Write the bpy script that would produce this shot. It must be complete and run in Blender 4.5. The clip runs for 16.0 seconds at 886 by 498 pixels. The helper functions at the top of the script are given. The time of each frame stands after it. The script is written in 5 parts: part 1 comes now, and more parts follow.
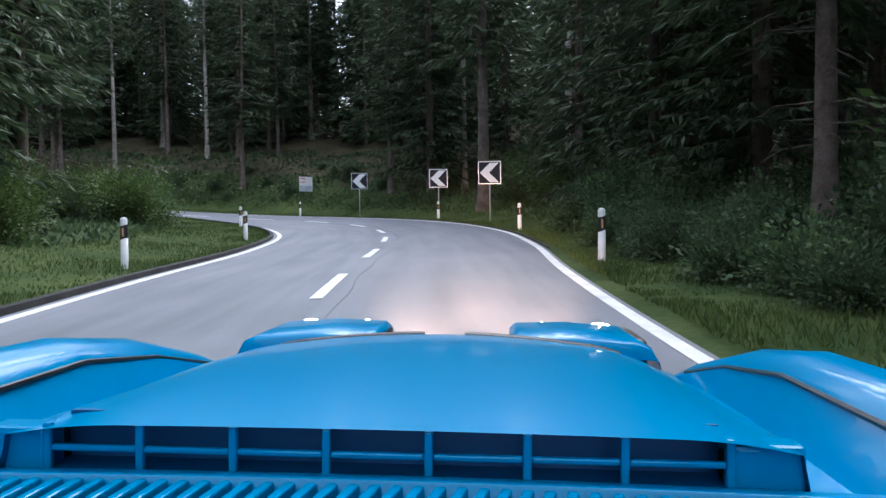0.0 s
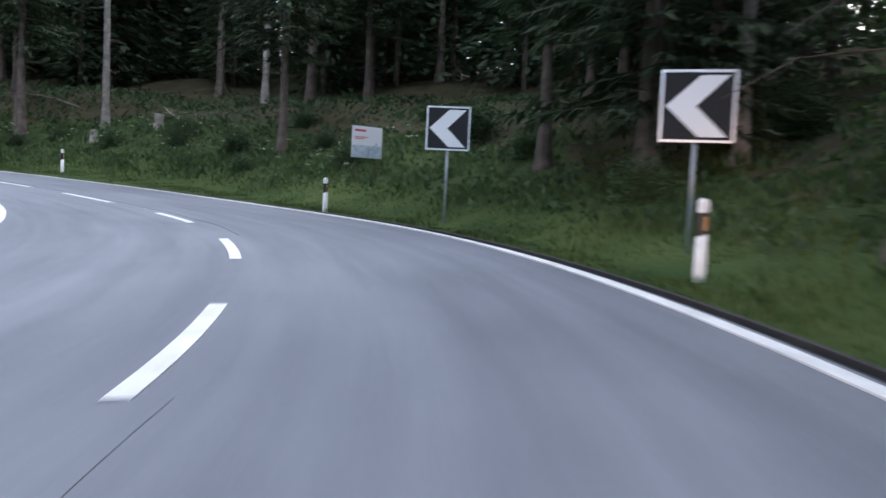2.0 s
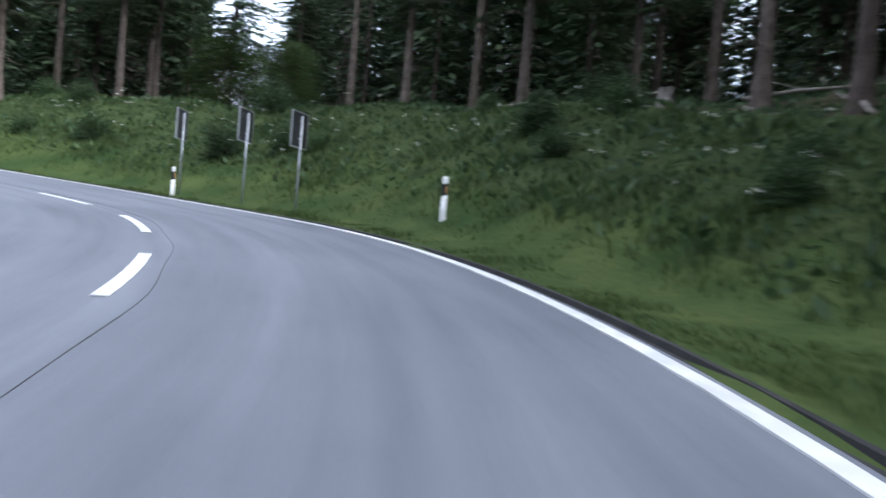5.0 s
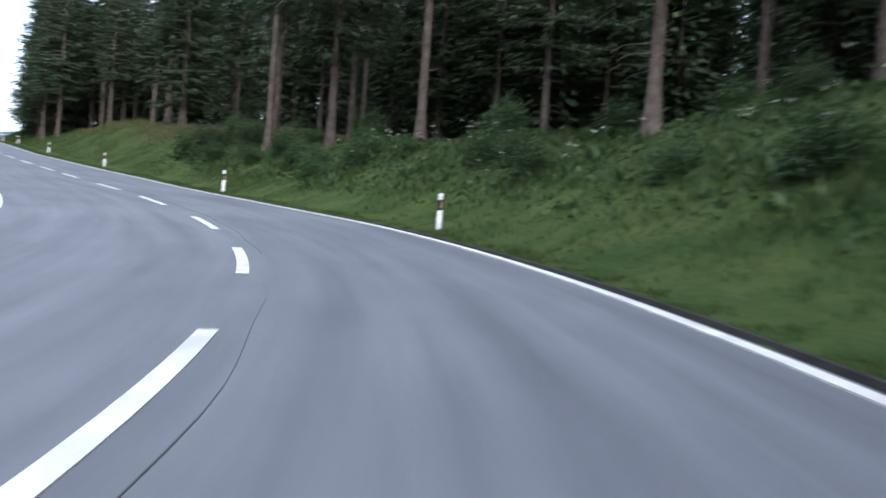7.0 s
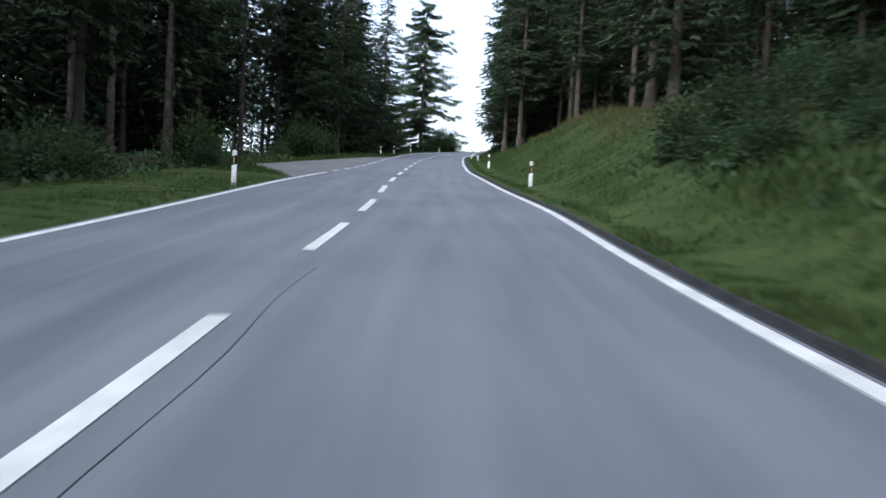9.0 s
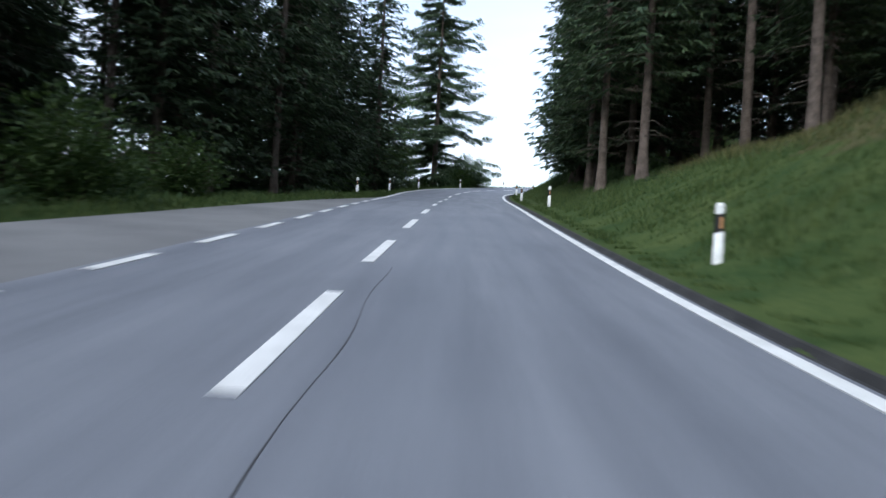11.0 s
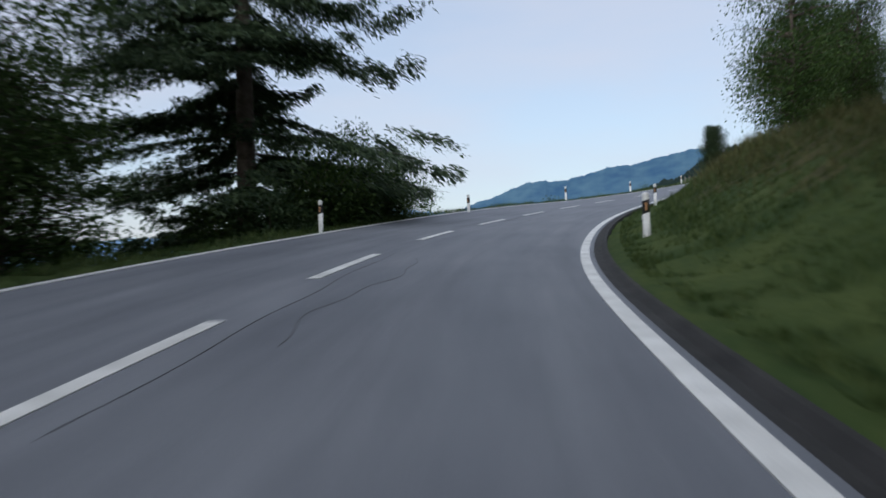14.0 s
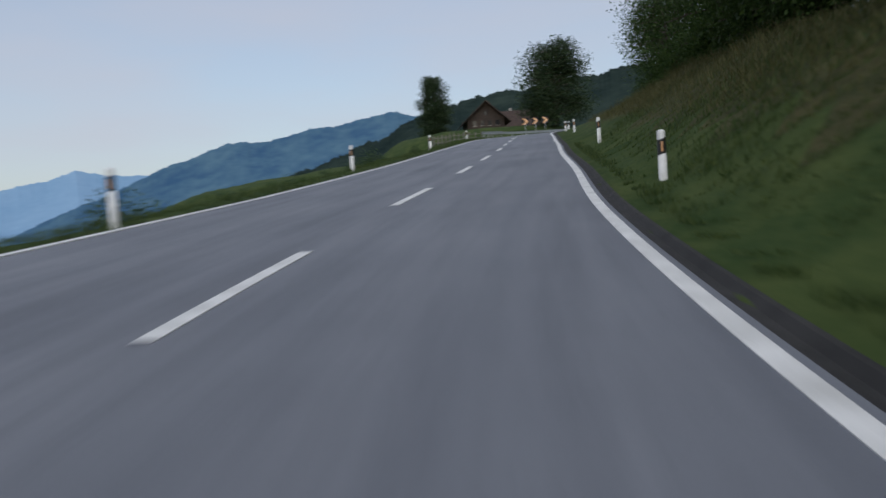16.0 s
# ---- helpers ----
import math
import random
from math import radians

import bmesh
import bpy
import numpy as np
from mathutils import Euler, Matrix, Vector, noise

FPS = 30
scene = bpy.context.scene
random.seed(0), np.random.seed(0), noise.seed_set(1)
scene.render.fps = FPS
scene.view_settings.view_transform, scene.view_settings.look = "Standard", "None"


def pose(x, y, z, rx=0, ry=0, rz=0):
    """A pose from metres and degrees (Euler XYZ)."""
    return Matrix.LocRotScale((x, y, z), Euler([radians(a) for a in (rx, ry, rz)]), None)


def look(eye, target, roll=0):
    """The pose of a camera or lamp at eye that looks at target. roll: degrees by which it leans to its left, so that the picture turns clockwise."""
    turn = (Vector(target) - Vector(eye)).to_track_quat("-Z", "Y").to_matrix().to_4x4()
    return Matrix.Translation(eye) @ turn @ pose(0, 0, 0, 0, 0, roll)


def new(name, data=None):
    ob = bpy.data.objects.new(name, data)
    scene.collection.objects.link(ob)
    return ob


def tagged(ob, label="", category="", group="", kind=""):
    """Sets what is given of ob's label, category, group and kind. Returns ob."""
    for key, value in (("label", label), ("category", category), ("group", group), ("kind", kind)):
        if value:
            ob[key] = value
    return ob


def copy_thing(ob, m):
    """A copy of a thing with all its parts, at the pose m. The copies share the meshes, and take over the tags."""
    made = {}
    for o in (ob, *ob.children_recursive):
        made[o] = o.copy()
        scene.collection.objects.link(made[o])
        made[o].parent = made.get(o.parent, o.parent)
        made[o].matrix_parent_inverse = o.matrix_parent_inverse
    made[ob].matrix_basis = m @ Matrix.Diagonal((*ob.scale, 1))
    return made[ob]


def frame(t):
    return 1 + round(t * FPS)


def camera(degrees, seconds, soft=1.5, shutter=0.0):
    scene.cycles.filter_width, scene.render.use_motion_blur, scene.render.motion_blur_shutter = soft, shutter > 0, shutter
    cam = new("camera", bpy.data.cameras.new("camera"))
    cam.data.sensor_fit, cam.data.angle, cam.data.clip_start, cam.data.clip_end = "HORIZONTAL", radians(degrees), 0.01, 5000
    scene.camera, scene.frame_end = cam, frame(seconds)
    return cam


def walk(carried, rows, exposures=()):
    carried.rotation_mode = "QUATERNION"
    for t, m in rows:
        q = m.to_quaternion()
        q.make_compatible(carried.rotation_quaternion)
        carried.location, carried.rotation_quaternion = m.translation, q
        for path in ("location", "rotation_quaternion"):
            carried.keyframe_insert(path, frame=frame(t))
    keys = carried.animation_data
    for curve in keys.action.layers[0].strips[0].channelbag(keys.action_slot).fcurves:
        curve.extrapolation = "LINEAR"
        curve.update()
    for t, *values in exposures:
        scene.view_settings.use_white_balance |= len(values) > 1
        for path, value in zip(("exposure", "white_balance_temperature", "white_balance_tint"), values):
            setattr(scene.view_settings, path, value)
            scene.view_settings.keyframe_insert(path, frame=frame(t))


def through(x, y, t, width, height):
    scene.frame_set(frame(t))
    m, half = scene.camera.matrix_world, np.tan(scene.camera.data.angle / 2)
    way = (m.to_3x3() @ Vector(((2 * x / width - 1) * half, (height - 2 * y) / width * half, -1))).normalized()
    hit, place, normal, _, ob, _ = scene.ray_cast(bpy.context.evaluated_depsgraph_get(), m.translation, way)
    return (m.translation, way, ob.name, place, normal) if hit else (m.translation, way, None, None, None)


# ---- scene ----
cam = camera(63.50, 16.0, shutter=0.35)
# seconds, x, y, z, yaw, pitch, roll
PATH = [
    (0, -58.38, -17.86, -2.54, -107.05, -1.73, -0.82),
    (0.034, -58.38, -17.86, -2.54, -107.05, -1.73, -0.82),
    (0.5, -50.55, -20.60, -2.23, -108.29, -1.64, -0.75),
    (1, -43.05, -23.01, -1.88, -106.49, -1.42, -0.12),
    (1.5, -36.14, -24.85, -1.62, -99.45, -2.73, 1.65),
    (2, -29.54, -25.61, -1.39, -92.55, -3.18, 2.64),
    (2.5, -23.45, -25.33, -1.19, -84.16, -2.70, 3.41),
    (3, -17.76, -24.09, -0.99, -73.49, -2.49, 4.00),
    (3.5, -12.63, -21.95, -0.75, -61.06, -2.94, 4.45),
    (4, -8.16, -18.97, -0.44, -48.31, -2.34, 4.40),
    (4.5, -4.48, -15.19, -0.09, -35.46, -1.80, 4.55),
    (5, -1.77, -10.68, 0.28, -22.24, -1.31, 4.79),
    (5.5, -0.20, -5.54, 0.66, -8.56, -0.67, 5.13),
    (6, 0.09, 0.05, 1.02, 5.28, 0.45, 5.68),
    (6.5, -0.98, 5.83, 1.34, 18.87, 0.59, 5.48),
    (7, -3.42, 11.40, 1.66, 32.02, -0.75, 4.16),
    (7.5, -7.11, 16.53, 2.03, 44.71, -2.00, 3.12),
    (8, -12.03, 21.05, 2.53, 55.36, -2.29, 3.45),
    (8.5, -18.02, 24.74, 3.09, 64.35, -2.87, 3.57),
    (9, -24.75, 27.76, 3.69, 69.65, -2.74, 3.15),
    (9.5, -32.09, 30.36, 4.33, 71.93, -2.24, 3.39),
    (10, -40.01, 32.86, 5.04, 72.49, -1.66, 3.85),
    (10.5, -48.51, 35.58, 5.83, 72.09, -0.92, 4.16),
    (11, -57.54, 38.70, 6.71, 70.98, -0.06, 3.36),
    (11.5, -66.95, 42.24, 7.69, 69.96, -1.65, 1.06),
    (12, -76.37, 45.95, 8.71, 71.91, -3.07, -1.41),
    (12.5, -85.68, 49.90, 9.68, 71.45, 0.52, -1.50),
    (13, -94.77, 53.89, 10.59, 68.89, 2.78, -0.61),
    (13.5, -103.66, 57.70, 11.43, 67.18, 2.89, -0.60),
    (14, -112.23, 61.47, 12.42, 67.00, 1.43, -1.97),
    (14.5, -120.55, 65.72, 13.50, 63.81, -1.59, -4.58),
    (15, -128.42, 70.89, 14.52, 57.26, -1.84, -4.45),
    (15.5, -135.98, 77.32, 15.61, 51.93, -2.17, -4.81),
    (16, -143.46, 84.89, 16.70, 44.10, -2.83, -4.07),
]
# exposures: the clip's camera opens up under the trees and closes towards the open sky
walk(cam, [(t, pose(x, y, z) @ pose(0, 0, 0, 0, 0, yaw) @ pose(0, 0, 0, 90 + pitch) @ pose(0, 0, 0, 0, 0, roll)) for t, x, y, z, yaw, pitch, roll in PATH],
     exposures=[(t, ev, kelvin, tint) for t, ev, kelvin, tint in (
         (0, 2.45, 5600, 7), (2.0, 2.6, 5600, 7), (3.5, 2.6, 5550, 6), (6.0, 2.2, 5550, 6), (7.0, 1.85, 5550, 6), (8.5, 1.5, 5500, 5), (11.0, 1.4, 5450, 4),
         (12.5, 1.2, 5450, 3), (13.5, 0.75, 5600, 4), (14.5, 0.3, 5750, 5), (16.0, 0.15, 5800, 6))])

# ---------------------------------------------------------------- sky and light: after sunset, a pale even sky
world = bpy.data.worlds.new("dusk_sky")
scene.world = world
world.use_nodes = True
wn = world.node_tree
sky = wn.nodes.new("ShaderNodeTexSky")
sky.sky_type, sky.sun_disc = "NISHITA", False
sky.sun_elevation, sky.sun_rotation = radians(16), radians(135)
sky.air_density, sky.dust_density, sky.ozone_density = 1.0, 1.5, 1.0
veil = wn.nodes.new("ShaderNodeMix")  # thin high cloud over the clear sky
veil.data_type = "RGBA"
veil.inputs[7].default_value = (4.4, 4.05, 4.2, 1)
wisp = wn.nodes.new("ShaderNodeTexNoise")
wisp.inputs["Scale"].default_value, wisp.inputs["Detail"].default_value = 2.2, 5
wmap = wn.nodes.new("ShaderNodeMapping")
wmap.inputs["Scale"].default_value = (1, 1, 4.5)
wtex = wn.nodes.new("ShaderNodeTexCoord")
wrange = wn.nodes.new("ShaderNodeMapRange")
wrange.inputs["From Min"].default_value, wrange.inputs["From Max"].default_value = 0.35, 0.7
wrange.inputs["To Min"].default_value, wrange.inputs["To Max"].default_value = 0.52, 0.80
wn.links.new(wtex.outputs["Generated"], wmap.inputs["Vector"])
wn.links.new(wmap.outputs[0], wisp.inputs["Vector"])
wn.links.new(wisp.outputs["Fac"], wrange.inputs["Value"])
wn.links.new(wrange.outputs[0], veil.inputs[0])
wn.links.new(sky.outputs[0], veil.inputs[6])
wn.links.new(veil.outputs[2], wn.nodes["Background"].inputs["Color"])
wn.nodes["Background"].inputs["Strength"].default_value = 0.12
sun = new("sun", bpy.data.lights.new("sun", "SUN"))
sun.data.energy, sun.data.angle, sun.data.color = 1.3, radians(60), (1.0, 0.93, 0.88)
sun.matrix_world = look((50, -60, 75), (0, 0, 0))

# ---------------------------------------------------------------- materials
def nodes_of(name):
    m = bpy.data.materials.new(name)
    m.use_nodes = True
    nt = m.node_tree
    return m, nt, nt.nodes["Principled BSDF"]


def surface(name, a, b, scale=4.0, rough=0.8, bump=0.3, fine=60.0, metal=0.0, vary=0.0, dist=0.01, spec=0.5, sub=0.0):
    """A worn surface: two colours mixed by a coarse and a fine noise, with fine relief; vary: tone from piece to piece."""
    m, nt, p = nodes_of(name)
    tc = nt.nodes.new("ShaderNodeTexCoord")
    n1 = nt.nodes.new("ShaderNodeTexNoise")
    n1.inputs["Scale"].default_value, n1.inputs["Detail"].default_value = scale, 6
    n2 = nt.nodes.new("ShaderNodeTexNoise")
    n2.inputs["Scale"].default_value, n2.inputs["Detail"].default_value = fine, 4
    nt.links.new(tc.outputs["Object"], n1.inputs["Vector"])
    nt.links.new(tc.outputs["Object"], n2.inputs["Vector"])
    mx = nt.nodes.new("ShaderNodeMath")
    mx.operation = "MULTIPLY_ADD"
    mx.inputs[1].default_value = 0.35
    nt.links.new(n2.outputs["Fac"], mx.inputs[0])
    sc = nt.nodes.new("ShaderNodeMath")
    sc.operation = "MULTIPLY"
    sc.inputs[1].default_value = 0.65
    nt.links.new(n1.outputs["Fac"], sc.inputs[0])
    nt.links.new(sc.outputs[0], mx.inputs[2])
    ramp = nt.nodes.new("ShaderNodeValToRGB")
    ramp.color_ramp.elements[0].position, ramp.color_ramp.elements[1].position = 0.36, 0.64
    ramp.color_ramp.elements[0].color, ramp.color_ramp.elements[1].color = (*a, 1), (*b, 1)
    nt.links.new(mx.outputs[0], ramp.inputs["Fac"])
    out = ramp.outputs["Color"]
    if vary:
        info = nt.nodes.new("ShaderNodeObjectInfo")
        mr = nt.nodes.new("ShaderNodeMapRange")
        mr.inputs["To Min"].default_value, mr.inputs["To Max"].default_value = 1 - vary, 1 + vary
        nt.links.new(info.outputs["Random"], mr.inputs["Value"])
        hsv = nt.nodes.new("ShaderNodeHueSaturation")
        nt.links.new(mr.outputs[0], hsv.inputs["Value"])
        nt.links.new(out, hsv.inputs["Color"])
        out = hsv.outputs["Color"]
    nt.links.new(out, p.inputs["Base Color"])
    p.inputs["Roughness"].default_value, p.inputs["Metallic"].default_value = rough, metal
    p.inputs["Specular IOR Level"].default_value = spec
    if bump:
        bp = nt.nodes.new("ShaderNodeBump")
        bp.inputs["Strength"].default_value, bp.inputs["Distance"].default_value = bump, dist
        nt.links.new(mx.outputs[0], bp.inputs["Height"])
        nt.links.new(bp.outputs[0], p.inputs["Normal"])
    return m


def leafy(name, a, b, vary=0.2, rough=0.6, through=0.25):
    """Leaves or needles: tone varies leaf by leaf and tree by tree, some light passes through."""
    m, nt, p = nodes_of(name)
    geo = nt.nodes.new("ShaderNodeNewGeometry")
    info = nt.nodes.new("ShaderNodeObjectInfo")
    ramp = nt.nodes.new("ShaderNodeValToRGB")
    ramp.color_ramp.elements[0].color, ramp.color_ramp.elements[1].color = (*a, 1), (*b, 1)
    nt.links.new(geo.outputs["Random Per Island"], ramp.inputs["Fac"])
    mr = nt.nodes.new("ShaderNodeMapRange")
    mr.inputs["To Min"].default_value, mr.inputs["To Max"].default_value = 1 - vary, 1 + vary
    nt.links.new(info.outputs["Random"], mr.inputs["Value"])
    hsv = nt.nodes.new("ShaderNodeHueSaturation")
    nt.links.new(mr.outputs[0], hsv.inputs["Value"])
    nt.links.new(ramp.outputs["Color"], hsv.inputs["Color"])
    nt.links.new(hsv.outputs["Color"], p.inputs["Base Color"])
    p.inputs["Roughness"].default_value = rough
    p.inputs["Specular IOR Level"].default_value = 0.25
    if through:
        tl = nt.nodes.new("ShaderNodeBsdfTranslucent")
        nt.links.new(hsv.outputs["Color"], tl.inputs["Color"])
        mix = nt.nodes.new("ShaderNodeMixShader")
        mix.inputs[0].default_value = through
        nt.links.new(p.outputs[0], mix.inputs[1])
        nt.links.new(tl.outputs[0], mix.inputs[2])
        nt.links.new(mix.outputs[0], nt.nodes["Material Output"].inputs["Surface"])
    return m


def plain(name, c, rough=0.5, metal=0.0, emit=None, strength=1.0, coat=0.0):
    m, nt, p = nodes_of(name)
    p.inputs["Base Color"].default_value = (*c, 1)
    p.inputs["Roughness"].default_value, p.inputs["Metallic"].default_value = rough, metal
    p.inputs["Coat Weight"].default_value = coat
    p.inputs["Coat Roughness"].default_value = 0.03
    if emit:
        p.inputs["Emission Color"].default_value, p.inputs["Emission Strength"].default_value = (*emit, 1), strength
    return m


def asphalt(name, a, b):
    """Worn asphalt: stone grain, stains drawn out along the lanes, slightly polished wheel tracks."""
    m, nt, p = nodes_of(name)
    new_ = lambda kind: nt.nodes.new("ShaderNode" + kind)  # noqa: E731
    link = nt.links.new
    uv, tc = new_("UVMap"), new_("TexCoord")
    uv.uv_map = "lanes"
    sep = new_("SeparateXYZ")
    link(uv.outputs[0], sep.inputs[0])

    def math_(op, x, y=0.0, z=0.0):
        n = new_("Math")
        n.operation = op
        for i, v in enumerate((x, y, z)):
            if isinstance(v, (int, float)):
                n.inputs[i].default_value = v
            else:
                link(v, n.inputs[i])
        return n.outputs[0]

    def noise(scale, detail, source, stretch=None):
        n = new_("TexNoise")
        n.inputs["Scale"].default_value, n.inputs["Detail"].default_value = scale, detail
        if stretch:
            mp = new_("Mapping")
            mp.inputs["Scale"].default_value = stretch
            link(source, mp.inputs["Vector"])
            source = mp.outputs[0]
        link(source, n.inputs["Vector"])
        return n.outputs["Fac"]

    stain = noise(1.0, 6, uv.outputs[0], (2.2, 0.16, 1))
    patch = noise(0.3, 5, tc.outputs["Object"])
    grain = noise(130, 3, tc.outputs["Object"])
    coarse = noise(34, 3, tc.outputs["Object"])
    track = math_("COSINE", math_("MULTIPLY", math_("SUBTRACT", math_("ABSOLUTE", sep.outputs[0]), 0.85), 4.19))
    tone = math_("ADD", math_("MULTIPLY", stain, 0.42), math_("MULTIPLY", patch, 0.28))
    tone = math_("ADD", tone, math_("ADD", math_("MULTIPLY", grain, 0.20), math_("MULTIPLY", coarse, 0.10)))
    tone = math_("MULTIPLY_ADD", math_("MULTIPLY", track, stain), -0.045, tone)
    ramp = new_("ValToRGB")
    ramp.color_ramp.elements[0].position, ramp.color_ramp.elements[1].position = 0.36, 0.64
    ramp.color_ramp.elements[0].color, ramp.color_ramp.elements[1].color = (*a, 1), (*b, 1)
    link(tone, ramp.inputs["Fac"])
    link(ramp.outputs["Color"], p.inputs["Base Color"])
    link(math_("MULTIPLY_ADD", track, -0.04, 0.66), p.inputs["Roughness"])
    bp = new_("Bump")
    bp.inputs["Strength"].default_value, bp.inputs["Distance"].default_value = 0.6, 0.005
    link(math_("ADD", grain, coarse), bp.inputs["Height"])
    link(bp.outputs[0], p.inputs["Normal"])
    return m


M_asphalt = asphalt("asphalt", (0.100, 0.109, 0.130), (0.192, 0.203, 0.230))
M_asphalt_old = surface("old_asphalt", (0.12, 0.12, 0.122), (0.19, 0.19, 0.188), 0.5, 0.8, 0.6, 70, dist=0.006)
M_seal = surface("bitumen_seal", (0.030, 0.031, 0.034), (0.065, 0.067, 0.073), 2.0, 0.55, 0.2, 50)
M_line = surface("road_paint", (0.55, 0.55, 0.53), (0.80, 0.80, 0.78), 3.0, 0.55, 0.3, 60, dist=0.003)
M_kerb = surface("kerb_stone", (0.010, 0.010, 0.010), (0.036, 0.035, 0.034), 3.0, 0.9, 0.8, 30, dist=0.02)
M_ground = surface("turf", (0.025, 0.049, 0.014), (0.070, 0.092, 0.028), 0.6, 0.95, 0.7, 9, dist=0.05, spec=0.1)
M_hay = surface("dry_bank_turf", (0.032, 0.042, 0.016), (0.088, 0.080, 0.036), 0.9, 0.95, 1.0, 9, dist=0.12, spec=0.1)
M_scrub = surface("scrub_floor", (0.022, 0.036, 0.012), (0.060, 0.080, 0.028), 0.8, 0.95, 1.0, 10, dist=0.12, spec=0.1)
M_forest_floor = surface("needle_litter", (0.030, 0.032, 0.017), (0.082, 0.070, 0.040), 0.7, 0.95, 1.0, 14, dist=0.08, spec=0.1)
M_bark = surface("spruce_bark", (0.058, 0.046, 0.038), (0.150, 0.122, 0.102), 3.0, 0.95, 1.0, 22, vary=0.3, dist=0.04, spec=0.2)
M_bark_pale = surface("pale_bark", (0.16, 0.14, 0.12), (0.36, 0.33, 0.29), 3.0, 0.95, 0.8, 18, vary=0.2, dist=0.03, spec=0.2)
M_twig = surface("dead_twigs", (0.06, 0.045, 0.035), (0.15, 0.12, 0.09), 5.0, 0.95, 0.4, 30, spec=0.2)
M_needle = leafy("spruce_needles", (0.024, 0.044, 0.025), (0.080, 0.112, 0.052), 0.3, through=0.25)
M_leaf = leafy("beech_leaves", (0.028, 0.058, 0.015), (0.082, 0.126, 0.032), 0.25, through=0.35)
M_leaf_dark = leafy("shrub_leaves", (0.028, 0.056, 0.026), (0.092, 0.138, 0.056), 0.3, through=0.35)
M_grass = leafy("grass_blades", (0.030, 0.062, 0.016), (0.098, 0.128, 0.038), 0.1, through=0.35)
M_straw = leafy("dry_grass", (0.066, 0.072, 0.025), (0.165, 0.155, 0.060), 0.1, through=0.3)
M_umbel = leafy("umbel_flowers", (0.42, 0.44, 0.36), (0.62, 0.62, 0.54), 0.1, through=0.3)
M_white = surface("white_plastic", (0.66, 0.66, 0.64), (0.82, 0.82, 0.80), 6.0, 0.45, 0.1, 40, vary=0.06)
M_black = plain("black_plastic", (0.015, 0.015, 0.016), 0.4)
M_amber = plain("amber_reflector", (0.62, 0.33, 0.15), 0.25, coat=0.5)
M_clear = plain("white_reflector", (0.75, 0.72, 0.68), 0.2, coat=0.5)
M_galv = surface("galvanised_steel", (0.30, 0.32, 0.34), (0.48, 0.50, 0.52), 6.0, 0.45, 0.1, 60, metal=0.6)
M_alu = plain("aluminium_frame", (0.55, 0.56, 0.58), 0.35, 0.8)
M_sign_white = plain("sign_white", (0.80, 0.80, 0.80), 0.35)
M_sign_black = plain("sign_black", (0.010, 0.010, 0.012), 0.75)
M_sign_back = surface("sign_back", (0.022, 0.024, 0.028), (0.05, 0.052, 0.058), 3.0, 0.5, 0.05, 40, metal=0.3)
M_panel_blue = surface("poster_landscape", (0.30, 0.36, 0.42), (0.62, 0.66, 0.70), 5.0, 0.5, 0.0, 20)
M_red = plain("print_red", (0.60, 0.08, 0.10), 0.5)
M_paint = plain("blue_car_paint", (0.0, 0.195, 0.40), 0.3, 0.0, coat=0.35)
M_paint.node_tree.nodes["Principled BSDF"].inputs["Specular IOR Level"].default_value = 0.1
# body blue darkened to give the shade inside the bonnet opening
M_bay = plain("cavity_shade_blue", (0.0, 0.06, 0.17), 0.5)
M_rubber = plain("tyre_rubber", (0.018, 0.018, 0.018), 0.8)
M_chrome = plain("chrome", (0.75, 0.75, 0.76), 0.12, 1.0)
M_seat = surface("black_vinyl", (0.02, 0.02, 0.02), (0.04, 0.04, 0.04), 8.0, 0.55, 0.2, 60)
M_lamp = plain("headlight_glass", (0.9, 0.9, 0.85), 0.1, emit=(1.0, 0.85, 0.65), strength=6.0)
M_timber = surface("dark_timber", (0.022, 0.015, 0.011), (0.055, 0.037, 0.027), 2.0, 0.8, 0.4, 25, dist=0.02)
M_tiles = surface("roof_tiles", (0.030, 0.020, 0.016), (0.070, 0.046, 0.036), 1.5, 0.85, 0.5, 12, dist=0.03)
M_render = surface("whitewash", (0.30, 0.28, 0.25), (0.45, 0.42, 0.38), 1.5, 0.9, 0.2, 20)
M_pane = plain("dark_pane", (0.02, 0.022, 0.025), 0.08)
M_fence = surface("weathered_wood", (0.10, 0.09, 0.08), (0.22, 0.20, 0.18), 4.0, 0.9, 0.4, 25)
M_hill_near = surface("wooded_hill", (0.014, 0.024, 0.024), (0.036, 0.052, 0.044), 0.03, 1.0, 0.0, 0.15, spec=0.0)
# blue haze over the valley is mixed into this ridge's own tones
M_hill_mid = surface("haze_tinted_hill", (0.045, 0.100, 0.185), (0.092, 0.165, 0.232), 0.011, 1.0, 0.0, 0.03, spec=0.0)
# pale blue stands for distance haze, put into the base colour
M_hill_far = surface("haze_paled_hill", (0.20, 0.33, 0.49), (0.24, 0.37, 0.53), 0.003, 1.0, 0.0, 0.02, spec=0.0)


# ---------------------------------------------------------------- mesh helpers
def mesh_from(name, verts, faces, mats, smooth=False, mat_ids=None):
    me = bpy.data.meshes.new(name)
    me.from_pydata([tuple(v) for v in verts], [], [tuple(f) for f in faces])
    for m in mats:
        me.materials.append(m)
    if mat_ids is not None:
        me.polygons.foreach_set("material_index", np.asarray(mat_ids, dtype=np.int32))
    if smooth:
        me.polygons.foreach_set("use_smooth", np.ones(len(me.polygons), dtype=bool))
    me.update()
    return me


